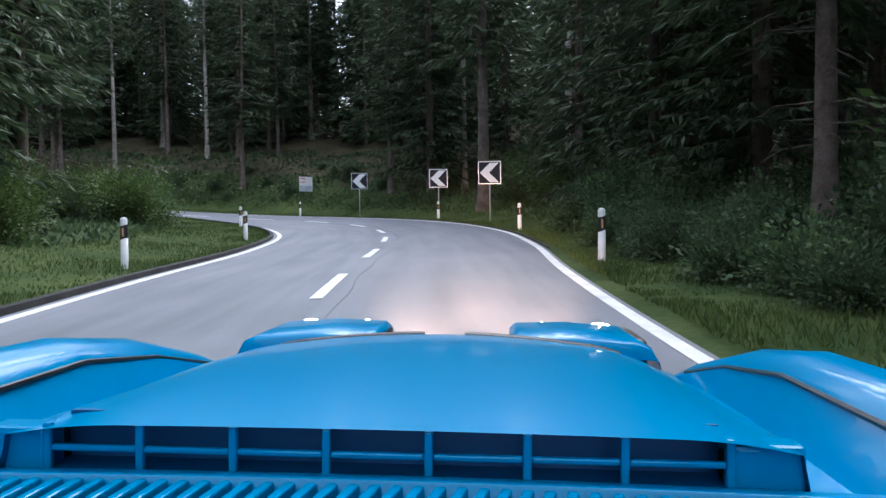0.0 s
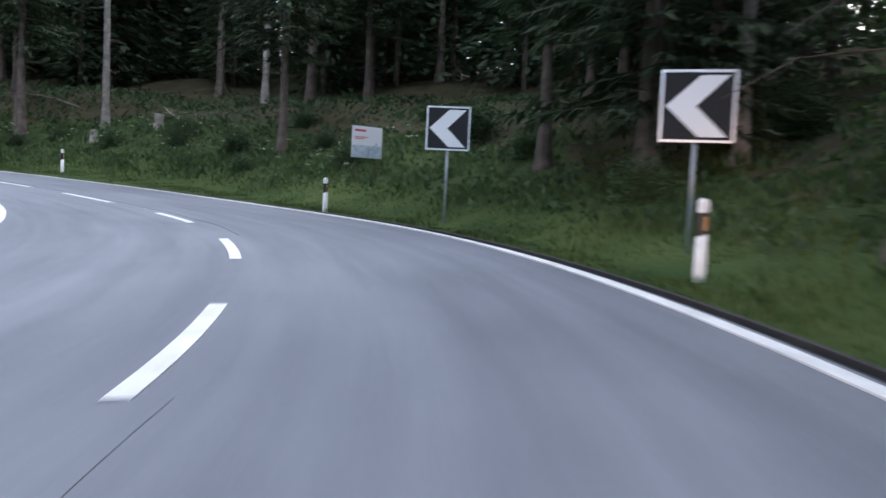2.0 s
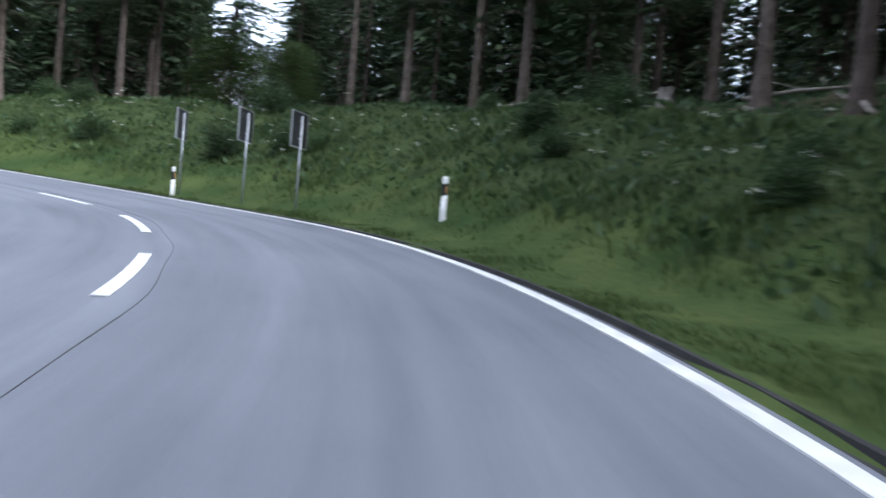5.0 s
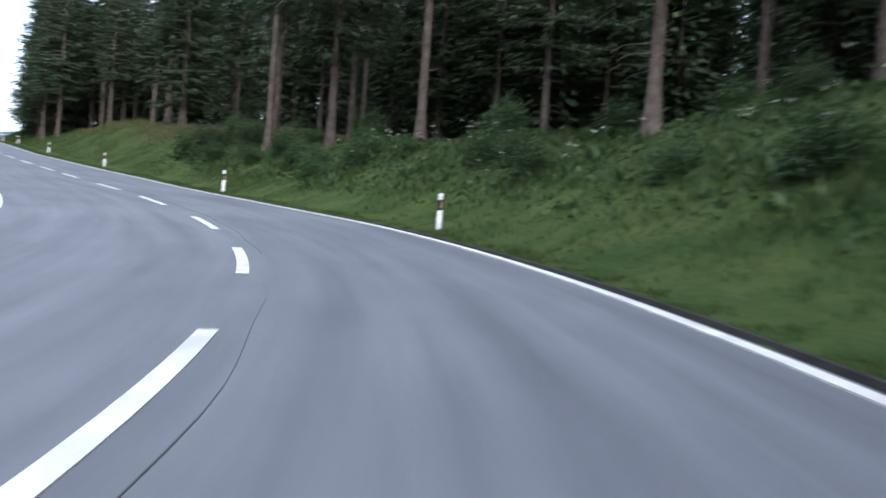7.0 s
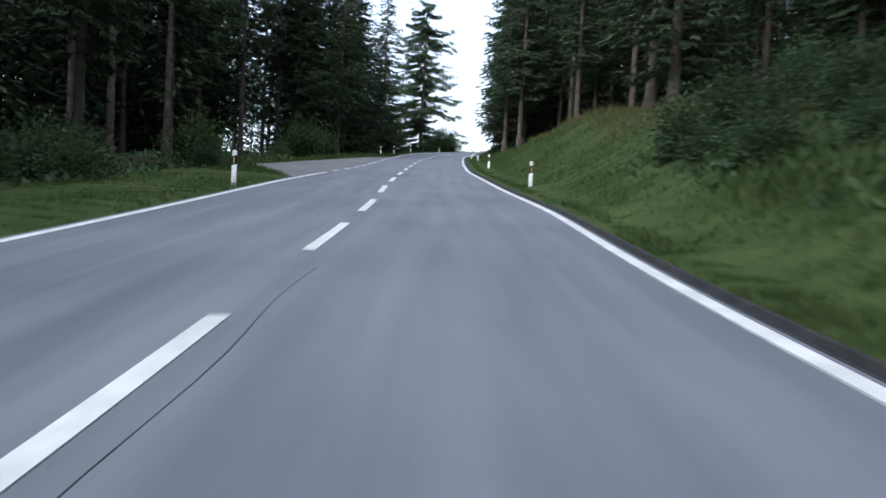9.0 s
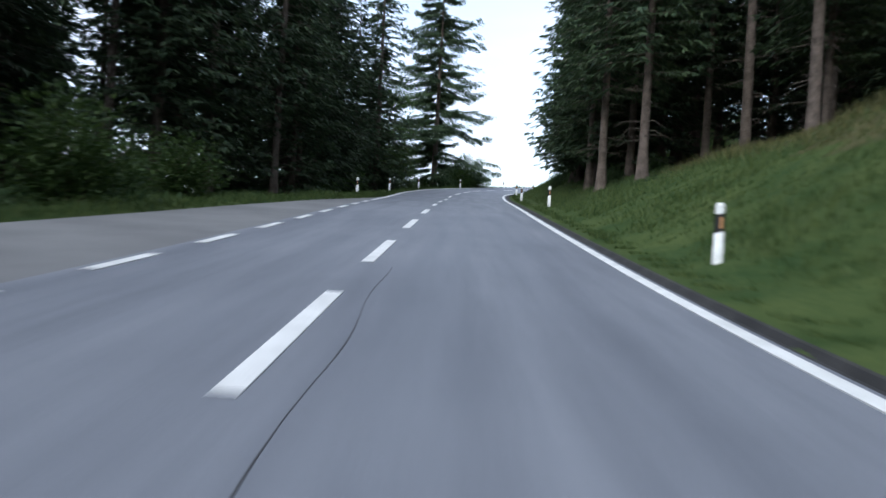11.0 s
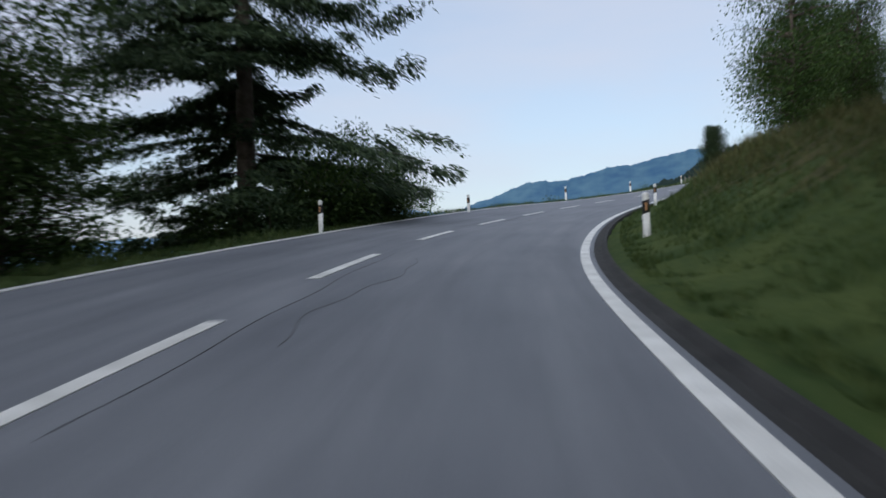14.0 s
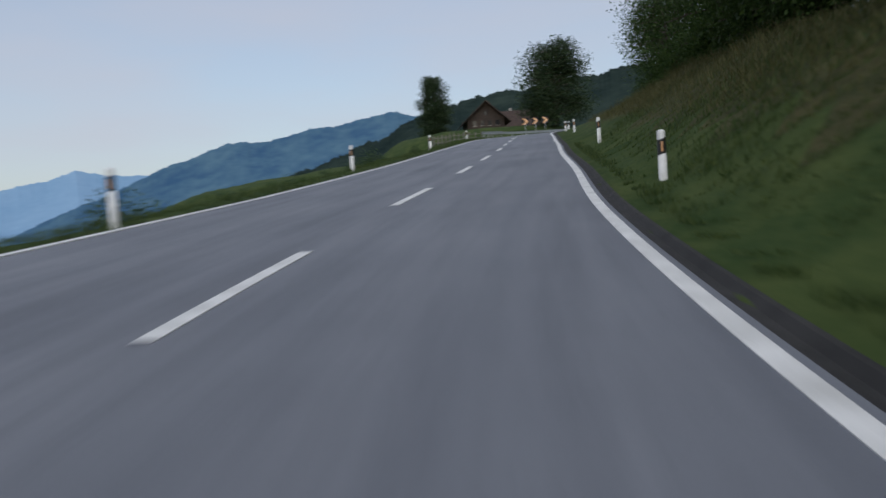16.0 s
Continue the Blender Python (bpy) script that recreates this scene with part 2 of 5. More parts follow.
def quads(name, v, material):
    """Loose four-cornered faces from an (n*4, 3) array, made at once."""
    v = np.ascontiguousarray(v, dtype=np.float32)
    n = len(v) // 4
    me = bpy.data.meshes.new(name)
    me.vertices.add(len(v))
    me.vertices.foreach_set("co", v.ravel())
    me.loops.add(len(v))
    me.loops.foreach_set("vertex_index", np.arange(len(v), dtype=np.int32))
    me.polygons.add(n)
    me.polygons.foreach_set("loop_start", np.arange(0, len(v), 4, dtype=np.int32))
    me.materials.append(material)
    me.update(calc_edges=True)
    return me


def bm_mesh(name, bm, material, smooth=False):
    me = bpy.data.meshes.new(name)
    bm.to_mesh(me)
    bm.free()
    me.materials.append(material)
    if smooth:
        for p in me.polygons:
            p.use_smooth = True
    return me


def part(name, bm, material, parent, label="", smooth=False):
    ob = new(name, bm_mesh(name, bm, material, smooth))
    ob.parent = parent
    if label:
        tagged(ob, label)
    return ob


def box(sx, sy, sz, at=(0, 0, 0), bevel=0.0, turn=None):
    bm = bmesh.new()
    m = Matrix.Translation(at) @ (turn or Matrix()) @ Matrix.Diagonal((sx, sy, sz, 1))
    bmesh.ops.create_cube(bm, size=1, matrix=m)
    if bevel:
        bmesh.ops.bevel(bm, geom=bm.edges[:], offset=bevel, segments=2, affect="EDGES", profile=0.5)
    return bm


def tube(points, radii, sides=8, cap=True):
    """A tapering tube along points, as (verts, faces)."""
    vs, fs = [], []
    pts = [Vector(p) for p in points]
    for i, p in enumerate(pts):
        d = (pts[min(i + 1, len(pts) - 1)] - pts[max(i - 1, 0)]).normalized()
        u = d.orthogonal().normalized() if abs(d.z) < 0.95 else Vector((1, 0, 0)).cross(d).normalized()
        w = d.cross(u)
        for k in range(sides):
            a = 2 * math.pi * k / sides
            vs.append(p + (math.cos(a) * u + math.sin(a) * w) * float(radii[i]))
        if i:
            for k in range(sides):
                a, b = (i - 1) * sides + k, (i - 1) * sides + (k + 1) % sides
                fs.append((a, b, b + sides, a + sides))
    if cap:
        fs.append(tuple(range(len(vs) - sides, len(vs))))
        fs.append(tuple(range(sides - 1, -1, -1)))
    return vs, fs


def smoothstep(a, b, x):
    t = np.clip((x - a) / (b - a), 0, 1)
    return t * t * (3 - 2 * t)

# centre line: station, x, y, z, width to the left and to the right edge line, height of either edge over the middle
ROAD_APPROACH = [
    (-84, -142.7, 7.4, -5.43, 2.85, 3.40, 0.00, 0.00),
    (-68, -127.4, 2.8, -5.12, 2.85, 3.40, 0.00, 0.00),
    (-52, -110.3, -1.5, -4.79, 2.85, 3.40, 0.00, 0.00),
    (-36, -92.6, -5.9, -4.43, 2.85, 3.40, 0.00, 0.00),
    (-20, -77.0, -10.4, -4.08, 2.85, 3.40, 0.00, 0.00),
    (-4, -61.7, -15.1, -3.79, 2.79, 3.62, 0.01, 0.00),
    (4, -54.1, -17.6, -3.59, 3.15, 3.41, -0.03, -0.01),
    (12, -46.6, -19.8, -3.27, 3.33, 3.61, -0.07, -0.01),
    (20, -39.1, -22.0, -3.01, 3.54, 4.13, -0.09, 0.01),
    (28, -31.5, -23.7, -2.72, 3.86, 4.32, -0.09, 0.09),
]
ROAD_HAIRPIN = [
    (36, -23.9, -24.0, -2.40, 4.19, 4.21, -0.12, 0.17),
    (44, -16.4, -22.1, -2.07, 3.82, 4.25, -0.13, 0.18),
    (52, -9.7, -17.9, -1.73, 3.17, 4.38, -0.01, 0.18),
    (60, -4.9, -11.6, -1.17, 2.79, 4.42, 0.12, 0.16),
    (68, -2.2, -4.0, -0.58, 2.80, 4.42, 0.14, 0.15),
    (76, -2.1, 4.0, -0.00, 3.26, 4.34, 0.06, 0.14),
    (84, -5.2, 11.5, 0.50, 3.61, 4.41, -0.03, 0.15),
    (92, -10.3, 17.7, 1.05, 4.06, 4.26, -0.07, 0.21),
    (100, -16.8, 22.4, 1.64, 4.13, 4.27, -0.09, 0.25),
    (108, -24.3, 25.9, 2.34, 4.01, 3.96, -0.17, 0.18),
    (116, -32.2, 28.8, 3.04, 3.95, 3.85, -0.15, 0.14),
]
ROAD_RISE = [
    (124, -40.3, 31.7, 3.79, 3.74, 3.98, -0.05, 0.12),
    (132, -48.5, 34.4, 4.60, 3.38, 3.89, 0.01, 0.07),
    (140, -56.5, 37.2, 5.42, 2.96, 3.71, 0.01, 0.03),
    (148, -64.4, 40.0, 6.22, 2.68, 3.54, 0.00, -0.00),
    (156, -72.0, 42.8, 7.03, 2.62, 3.53, 0.01, -0.02),
    (164, -79.5, 45.6, 7.83, 2.71, 3.53, 0.02, -0.01),
    (172, -87.1, 48.4, 8.56, 2.81, 3.71, 0.05, 0.02),
    (180, -94.6, 51.2, 9.24, 3.00, 3.85, 0.09, 0.07),
    (188, -102.0, 54.1, 9.93, 3.38, 3.85, 0.13, 0.11),
    (196, -109.3, 57.1, 10.78, 3.57, 3.85, 0.11, 0.07),
    (204, -116.3, 60.7, 11.67, 3.79, 3.63, 0.08, -0.04),
]
ROAD_BEND = [
    (212, -123.1, 64.5, 12.49, 3.74, 3.64, 0.10, -0.13),
    (220, -129.8, 68.9, 13.28, 3.65, 3.93, 0.16, -0.15),
    (228, -136.1, 74.0, 14.08, 3.91, 4.08, 0.23, -0.12),
    (236, -142.0, 79.6, 14.91, 4.05, 4.12, 0.28, -0.11),
    (244, -147.3, 85.6, 15.76, 4.14, 3.97, 0.27, -0.09),
    (252, -152.1, 92.1, 16.65, 4.11, 3.62, 0.17, -0.03),
    (260, -156.5, 98.8, 17.60, 4.08, 3.28, 0.08, 0.02),
    (268, -161.0, 105.4, 18.56, 4.07, 2.98, 0.02, 0.04),
    (276, -165.5, 112.0, 19.55, 4.01, 2.85, -0.01, 0.03),
    (284, -170.2, 118.5, 20.52, 3.89, 2.87, -0.02, 0.02),
    (292, -174.9, 125.0, 21.48, 3.76, 2.95, -0.02, 0.01),
]
ROAD_CLIMB = [
    (300, -179.6, 131.4, 22.40, 3.64, 3.05, -0.01, -0.00),
    (308, -184.3, 137.9, 23.30, 3.55, 3.15, -0.01, -0.00),
    (316, -188.7, 144.6, 24.17, 3.48, 3.23, -0.00, -0.00),
    (324, -192.4, 151.7, 24.98, 3.42, 3.31, -0.00, -0.01),
    (330, -194.2, 157.4, 25.52, 3.40, 3.33, -0.00, -0.01),
    (346, -193.8, 173.3, 26.63, 3.50, 3.25, 0.00, 0.00),
    (362, -187.4, 187.9, 27.48, 3.50, 3.25, 0.00, 0.00),
    (378, -178.8, 201.3, 28.27, 3.50, 3.25, 0.00, 0.00),
    (394, -169.5, 214.4, 29.07, 3.50, 3.25, 0.00, 0.00),
    (410, -160.3, 227.5, 29.87, 3.50, 3.25, 0.00, 0.00),
    (426, -151.2, 240.6, 30.67, 3.50, 3.25, 0.00, 0.00),
]

# ---------------------------------------------------------------- the road's line
def spline(rows, step=0.5):
    """Catmull-Rom through the rows, resampled at even steps."""
    r = np.array(rows, float)
    r = np.vstack([2 * r[0] - r[1], r, 2 * r[-1] - r[-2]])
    out = []
    for i in range(1, len(r) - 2):
        a, b, c, d = r[i - 1 : i + 3]
        t = np.linspace(0, 1, 40, endpoint=False)[:, None]
        out.append(0.5 * (2 * b + (c - a) * t + (2 * a - 5 * b + 4 * c - d) * t**2 + (3 * b - a - 3 * c + d) * t**3))
    p = np.vstack(out)
    s = np.r_[0, np.cumsum(np.hypot(*np.diff(p[:, :2], axis=0).T))]
    q = np.arange(0, s[-1], step)
    return np.stack([np.interp(q, s, p[:, k]) for k in range(p.shape[1])], 1), q


RD, RS = spline([(r[1:] + r[:1]) for r in ROAD_APPROACH + ROAD_HAIRPIN + ROAD_RISE + ROAD_BEND + ROAD_CLIMB])
RS = RD[:, 7] - RD[0, 7]  # stations, close to metres along the road
tx, ty = np.gradient(RD[:, 0]), np.gradient(RD[:, 1])
tn = np.hypot(tx, ty)
RN = np.stack([ty / tn, -tx / tn], 1)  # to the right
S0 = -float(RD[0, 7])
APEX = S0 + 68.0


def on_road(s, d, up=0.0):
    """The point at s metres along the road and d to the right of its centre line."""
    k = lambda col: np.interp(s, RS, col)  # noqa: E731
    tilt = k(RD[:, 6]) * min(1.0, d / k(RD[:, 4])) if d > 0 else k(RD[:, 5]) * min(1.0, -d / k(RD[:, 3]))
    return Vector((k(RD[:, 0]) + k(RN[:, 0]) * d, k(RD[:, 1]) + k(RN[:, 1]) * d, k(RD[:, 2]) + tilt + up))


def heading(s):
    return math.degrees(math.atan2(-np.interp(s, RS, tx), np.interp(s, RS, ty)))


# slope of the ground beside the road, by metres past the start: to the right and to the left
SLOPE_S = [-90, 0, 20, 35, 48, 75, 90, 112, 150, 180, 200, 212, 224, 242, 275, 320, 420]
SLOPE_R = [0.0, 0.0, 0.04, 0.18, 0.42, 0.50, 0.48, 0.50, 0.58, 0.42, 0.56, 0.54, 0.60, 0.75, 0.60, 0.3, 0.2]
SLOPE_L = [0.05, 0.05, 0.05, 0.05, 0.05, 0.05, 0.05, 0.06, 0.0, -0.12, -0.35, -0.43, -0.5, -0.5, -0.45, -0.16, -0.05]


def lay_width(s):
    """Width of the lay-by beside the left edge line, by metres past the start."""
    return np.interp(s, [134, 142, 150, 156, 161, 165, 170, 173.5, 178], [0, 4.3, 3.9, 3.1, 2.5, 1.95, 1.4, 0.7, 0])


def leg_height(x, y, lo, hi):
    """Height by the nearest point of one stretch of the road, and the distance from it."""
    sel = np.where((RS >= lo) & (RS <= hi))[0][::2]
    h, dist = np.empty(len(x)), np.empty(len(x))
    for a in range(0, len(x), 4000):
        b = slice(a, a + 4000)
        dx, dy = x[b, None] - RD[sel, 0], y[b, None] - RD[sel, 1]
        k = (dx**2 + dy**2).argmin(1)
        r = np.arange(len(k))
        i = sel[k]
        d = np.hypot(dx[r, k], dy[r, k])
        right = dx[r, k] * RN[i, 0] + dy[r, k] * RN[i, 1] > 0
        s = RS[i] - S0
        w = np.where(right, RD[i, 4] + np.interp(s, [20, 34, 170, 200, 260], [0.10, 0.22, 0.28, 0.30, 0.28]), RD[i, 3] + 0.25)
        m = np.where(right, np.interp(s, SLOPE_S, SLOPE_R), np.interp(s, SLOPE_S, SLOPE_L))
        w = w + np.where(right, 0.0, lay_width(s) + 0.1 * (lay_width(s) > 0))
        e = d - w
        first_ = np.interp(s, [40, 60, 105, 125, 185, 205], [9.0, 9.0, 6.0, 5.0, 6.0, 9.0]) - np.where(right, 5.4 * smoothstep(190, 208, s) - 1.8 * smoothstep(236, 258, s), 0.0)
        flat = np.interp(s, [40, 60, 105, 125, 185, 205], [0.5, 0.5, 0.35, 0.2, 0.2, 0.55]) - np.where(right, 0.38 * smoothstep(190, 208, s), 0.0)
        foot = 1.0 + np.where(right, 1.1 * smoothstep(52, 60, s) * (1 - smoothstep(67, 76, s)), 0.0)
        rise = m * (np.clip(e - foot, 0, first_) + flat * np.clip(e - 1.0 - first_, 0, 45) + 0.25 * np.clip(e - 55.2, 0, 260))
        rise = rise - np.where(right, 0.0, smoothstep(250, 290, s) * 0.28 * np.clip(e - 36, 0, 300))
        tilt = np.where(right, RD[i, 6] * np.clip(d / RD[i, 4], 0, 1), RD[i, 5] * np.clip(d / RD[i, 3], 0, 1))
        h[b] = RD[i, 2] + tilt + np.where(e < 0, -0.16, -0.16 + 0.17 * np.clip(e / 0.35, 0, 1)) + rise
        dist[b] = d
    return h, dist


def ground_z(x, y):
    x, y = np.atleast_1d(np.asarray(x, float)), np.atleast_1d(np.asarray(y, float))
    ha, da = leg_height(x, y, 0, APEX)
    hb, db = leg_height(x, y, APEX, RS[-1])
    wa, wb = 1 / (da + 0.05) ** 4, 1 / (db + 0.05) ** 4
    h = (ha * wa + hb * wb) / (wa + wb)
    near = np.minimum(da, db)
    off = smoothstep(5.0, 14.0, near)
    lump = 0.35 * np.sin(x * 0.37 + 1.3 * np.sin(y * 0.21)) * np.sin(y * 0.41 + np.sin(x * 0.17)) + 0.9 * np.sin(x * 0.071 + 2) * np.sin(y * 0.083)
    # the low knoll that the farmhouse stands on
    knoll = (1 - smoothstep(15, 36, np.hypot(x + 233.2, y - 192.2))) * smoothstep(7, 20, near)
    return (h + off * lump) * (1 - knoll) + 30.9 * knoll


def gz(x, y):
    return float(ground_z(x, y)[0])


# ---------------------------------------------------------------- ground: one sheet to the horizon
def axis_steps(lo, hi, step, reach):
    mid = np.arange(lo, hi + step, step)
    out, d = [], step * 1.5
    while sum(out) < reach:
        out.append(d)
        d *= 1.5
    far = np.cumsum(out)
    return np.r_[(lo - far)[::-1], mid, mid[-1] + far]


gx, gy = axis_steps(-212, 36, 0.9, 2500), axis_steps(-52, 214, 0.9, 2500)
GX, GY = np.meshgrid(gx, gy)
GZ = ground_z(GX.ravel(), GY.ravel())
nx, ny = len(gx), len(gy)
gi = np.arange(nx * ny).reshape(ny, nx)
gf = np.stack([gi[:-1, :-1], gi[:-1, 1:], gi[1:, 1:], gi[1:, :-1]], -1).reshape(-1, 4)
cx_, cy_ = (GX[:-1, :-1] + GX[1:, 1:]).ravel() / 2, (GY[:-1, :-1] + GY[1:, 1:]).ravel() / 2


def wooded(x, y):
    """0 turf, 1 scrubby edge, 2 forest floor, 3 dry grass on top of the bank."""
    out = np.zeros(len(x), dtype=np.int32)
    for a in range(0, len(x), 4000):
        b = slice(a, a + 4000)
        dx, dy = x[b, None] - RD[::2, 0], y[b, None] - RD[::2, 1]
        k = (dx**2 + dy**2).argmin(1)
        r = np.arange(len(k))
        d = np.hypot(dx[r, k], dy[r, k]) * np.sign(dx[r, k] * RN[k * 2, 0] + dy[r, k] * RN[k * 2, 1])
        s = RS[k * 2] - S0
        wob = 0.9 * np.sin(x[b] * 1.9) * np.sin(y[b] * 1.7) + 0.6 * np.sin(x[b] * 0.6 + y[b] * 0.5)
        near = np.interp(s, [-90, 20, 40, 60, 95, 118, 128, 160, 172, 200, 206, 210], [5.4, 5.4, 7.6, 8.2, 8.4, 8.8, 11, 11, 6.4, 6.8, 9, 400]) + wob * 0.7
        deep = near + np.interp(s, [-90, 40, 60, 95, 118, 206], [4.0, 3.0, 5.5, 5.5, 3, 3])
        lnear = np.interp(s, [-90, 60, 62, 98, 100, 226, 228], [8.5, 8.5, 30, 30, 9.5, 8.0, 400]) + wob
        hay = (d > 0) & (((s > 206) & (d > np.interp(s, [206, 228], [7.6, 6.3]) + wob * 0.7)) | ((s > 122) & (s < 170) & (d > 9.2 + wob)))
        out[b] = np.where(hay, 3, np.where(d > 0, (d > near).astype(int) + (d > deep), (-d > lnear).astype(int) + (-d > lnear + 3)))
    return out


ground = new("ground", mesh_from("ground", np.stack([GX.ravel(), GY.ravel(), GZ], 1).tolist(), gf.tolist(), [M_ground, M_scrub, M_forest_floor, M_hay], True, wooded(cx_, cy_)))
tagged(ground, "grassy hillside with mossy forest floor under the trees", "ground", kind="structure")


# ---------------------------------------------------------------- road, gutter and painted lines
def ribbon(s0, s1, cols, step=1.0):
    """A strip along the road: cols are (d, up) across it, d a number or a function of s."""
    ss = np.r_[np.arange(s0, s1, step), s1]
    vs, fs, n = [], [], len(cols)
    for j, s in enumerate(ss):
        for d, up in cols:
            vs.append(on_road(s, d(s) if callable(d) else d, up))
        if j:
            for k in range(n - 1):
                a = (j - 1) * n + k
                fs.append((a, a + 1, a + 1 + n, a + n))
    return vs, fs


def left_edge(s):
    return -float(np.interp(s, RS, RD[:, 3]))


def right_edge(s):
    return float(np.interp(s, RS, RD[:, 4]))


END = RS[-1] - 1


def with_lanes(me, vs):
    """Gives the road a map of metres across and along, for wheel tracks and patches."""
    xy = np.array([(v.x, v.y) for v in vs])
    across, along = np.empty(len(xy)), np.empty(len(xy))
    for i, (x, y) in enumerate(xy):
        k = (i // 7) * 2
        lo, hi = max(0, k - 8), min(len(RS), k + 9)
        j = lo + int(((RD[lo:hi, 0] - x) ** 2 + (RD[lo:hi, 1] - y) ** 2).argmin())
        across[i], along[i] = (x - RD[j, 0]) * RN[j, 0] + (y - RD[j, 1]) * RN[j, 1], RS[j]
    uv = me.uv_layers.new(name="lanes")
    idx = np.empty(len(me.loops), dtype=np.int32)
    me.loops.foreach_get("vertex_index", idx)
    uv.data.foreach_set("uv", np.stack([across[idx], along[idx]], 1).astype(np.float32).ravel())
    return me


vs, fs = ribbon(0.5, END, [(lambda s: left_edge(s) - 0.22, -0.35), (lambda s: left_edge(s) - 0.22, 0.0), (lambda s: left_edge(s) / 2, 0.015), (0.0, 0.02),
                           (lambda s: right_edge(s) / 2, 0.015), (lambda s: right_edge(s) + 0.16, 0.0), (lambda s: right_edge(s) + 0.16, -0.35)])
road = tagged(new("road", with_lanes(mesh_from("road", vs, fs, [M_asphalt]), vs)), "grey asphalt two-lane mountain road with a worn smooth surface", "road", kind="structure")


def gut(s):
    return float(np.interp(s - S0, [20, 34, 170, 200, 260], [0.26, 0.34, 0.40, 0.42, 0.40]))


def gutter(s0, s1, name="gutter"):
    vs, fs = ribbon(s0, s1, [(lambda s: right_edge(s) + 0.165, -0.3), (lambda s: right_edge(s) + 0.165, -0.012), (lambda s: right_edge(s) + 0.30, -0.035),
                             (lambda s: right_edge(s) + gut(s) - 0.04, 0.02), (lambda s: right_edge(s) + gut(s), 0.03), (lambda s: right_edge(s) + gut(s) + 0.02, -0.3)])
    return tagged(new(name, mesh_from(name, vs, fs, [M_kerb])), "dark bitumen gutter strip along the grass verge", "gutter", kind="structure")


gutter(S0 + 18, END - 5)


def left_kerb(s0, s1):
    vs, fs = ribbon(s0, s1, [(lambda s: left_edge(s) - 0.225, 0.0), (lambda s: left_edge(s) - 0.235, 0.085), (lambda s: left_edge(s) - 0.35, 0.09), (lambda s: left_edge(s) - 0.37, -0.2)])
    return tagged(new("kerb", mesh_from("kerb", vs, fs, [M_kerb])), "low dark concrete kerb on the inside of the bend", "kerb", kind="structure")


left_kerb(S0 - 30, S0 + 105)


def painted(name, s0, s1, d0, d1, label, step=1.0, up=0.026, kind=""):
    fa = d0 if callable(d0) else (lambda s: d0)
    fb = d1 if callable(d1) else (lambda s: d1)
    vs, fs = ribbon(s0, s1, [(fa, up - 0.02), (fa, up), (fb, up), (fb, up - 0.02)], step)
    return tagged(new(name, mesh_from(name, vs, fs, [M_line])), label, "road marking", kind="structure")


painted("edge_line", 1, END - 2, lambda s: right_edge(s) - 0.08, lambda s: right_edge(s) + 0.08, "solid white painted edge line along the verge", up=0.012)
painted("edge_line", 1, S0 + 138, lambda s: left_edge(s) - 0.08, lambda s: left_edge(s) + 0.08, "solid white painted edge line on the inside", up=0.012)
painted("edge_line", S0 + 172.5, END - 2, lambda s: left_edge(s) - 0.08, lambda s: left_edge(s) + 0.08, "solid white painted edge line on the valley side", up=0.012)
DASHES = [-40, -34, -28, -22, -16, -10, -3.7, 2.5, 8.7, 15.1, 21.4, 27.4, 34, 40.4, 46.9, 53.2, 58, 62.8, 68.3, 73.9, 79.4, 85.4, 91.8, 98.3, 104.7, 110.8, 117.2, 122.5, 128.1, 133.7, 139.2, 144.8,
          150.3, 156.4, 162.7, 170.2, 177.4, 184.6, 191, 197.3, 203.3, 210.1, 217.6, 224.9, 231.8, 238.7, 245.7, 254, 261.6, 268, 275, 281.5, 288, 295, 302, 309, 316]
for s in DASHES:
    painted("centre_dash", S0 + s, S0 + s + float(np.interp(s, [60, 80, 165, 205, 250, 258], [2.9, 3.1, 3.1, 3.7, 3.5, 3.0])), -0.08, 0.08, "white painted centre dash", 0.5, up=0.03)["group"] = "centre line dashes"


# ---------------------------------------------------------------- lay-by on the left, with its dashed border
vs, fs = ribbon(S0 + 134, S0 + 181, [(lambda s: left_edge(s) - 0.225, -0.25), (lambda s: left_edge(s) - 0.225, -0.008),
                                     (lambda s: left_edge(s) - 0.3 - 0.48 * float(lay_width(s - S0)), -0.02),
                                     (lambda s: left_edge(s) - 0.35 - float(lay_width(s - S0)), -0.01),
                                     (lambda s: left_edge(s) - 0.40 - float(lay_width(s - S0)), -0.3)])
tagged(new("lay_by", mesh_from("lay_by", vs, fs, [M_asphalt_old])), "rough worn asphalt lay-by beside the road", "lay-by", kind="structure")
for s in np.arange(139.5, 171.5, 3.0):
    painted("border_dash", S0 + s, S0 + s + 1.5, lambda q: left_edge(q) - 0.08, lambda q: left_edge(q) + 0.08, "white painted border dash of the lay-by", 0.5, up=0.014)["group"] = "lay-by border dashes"

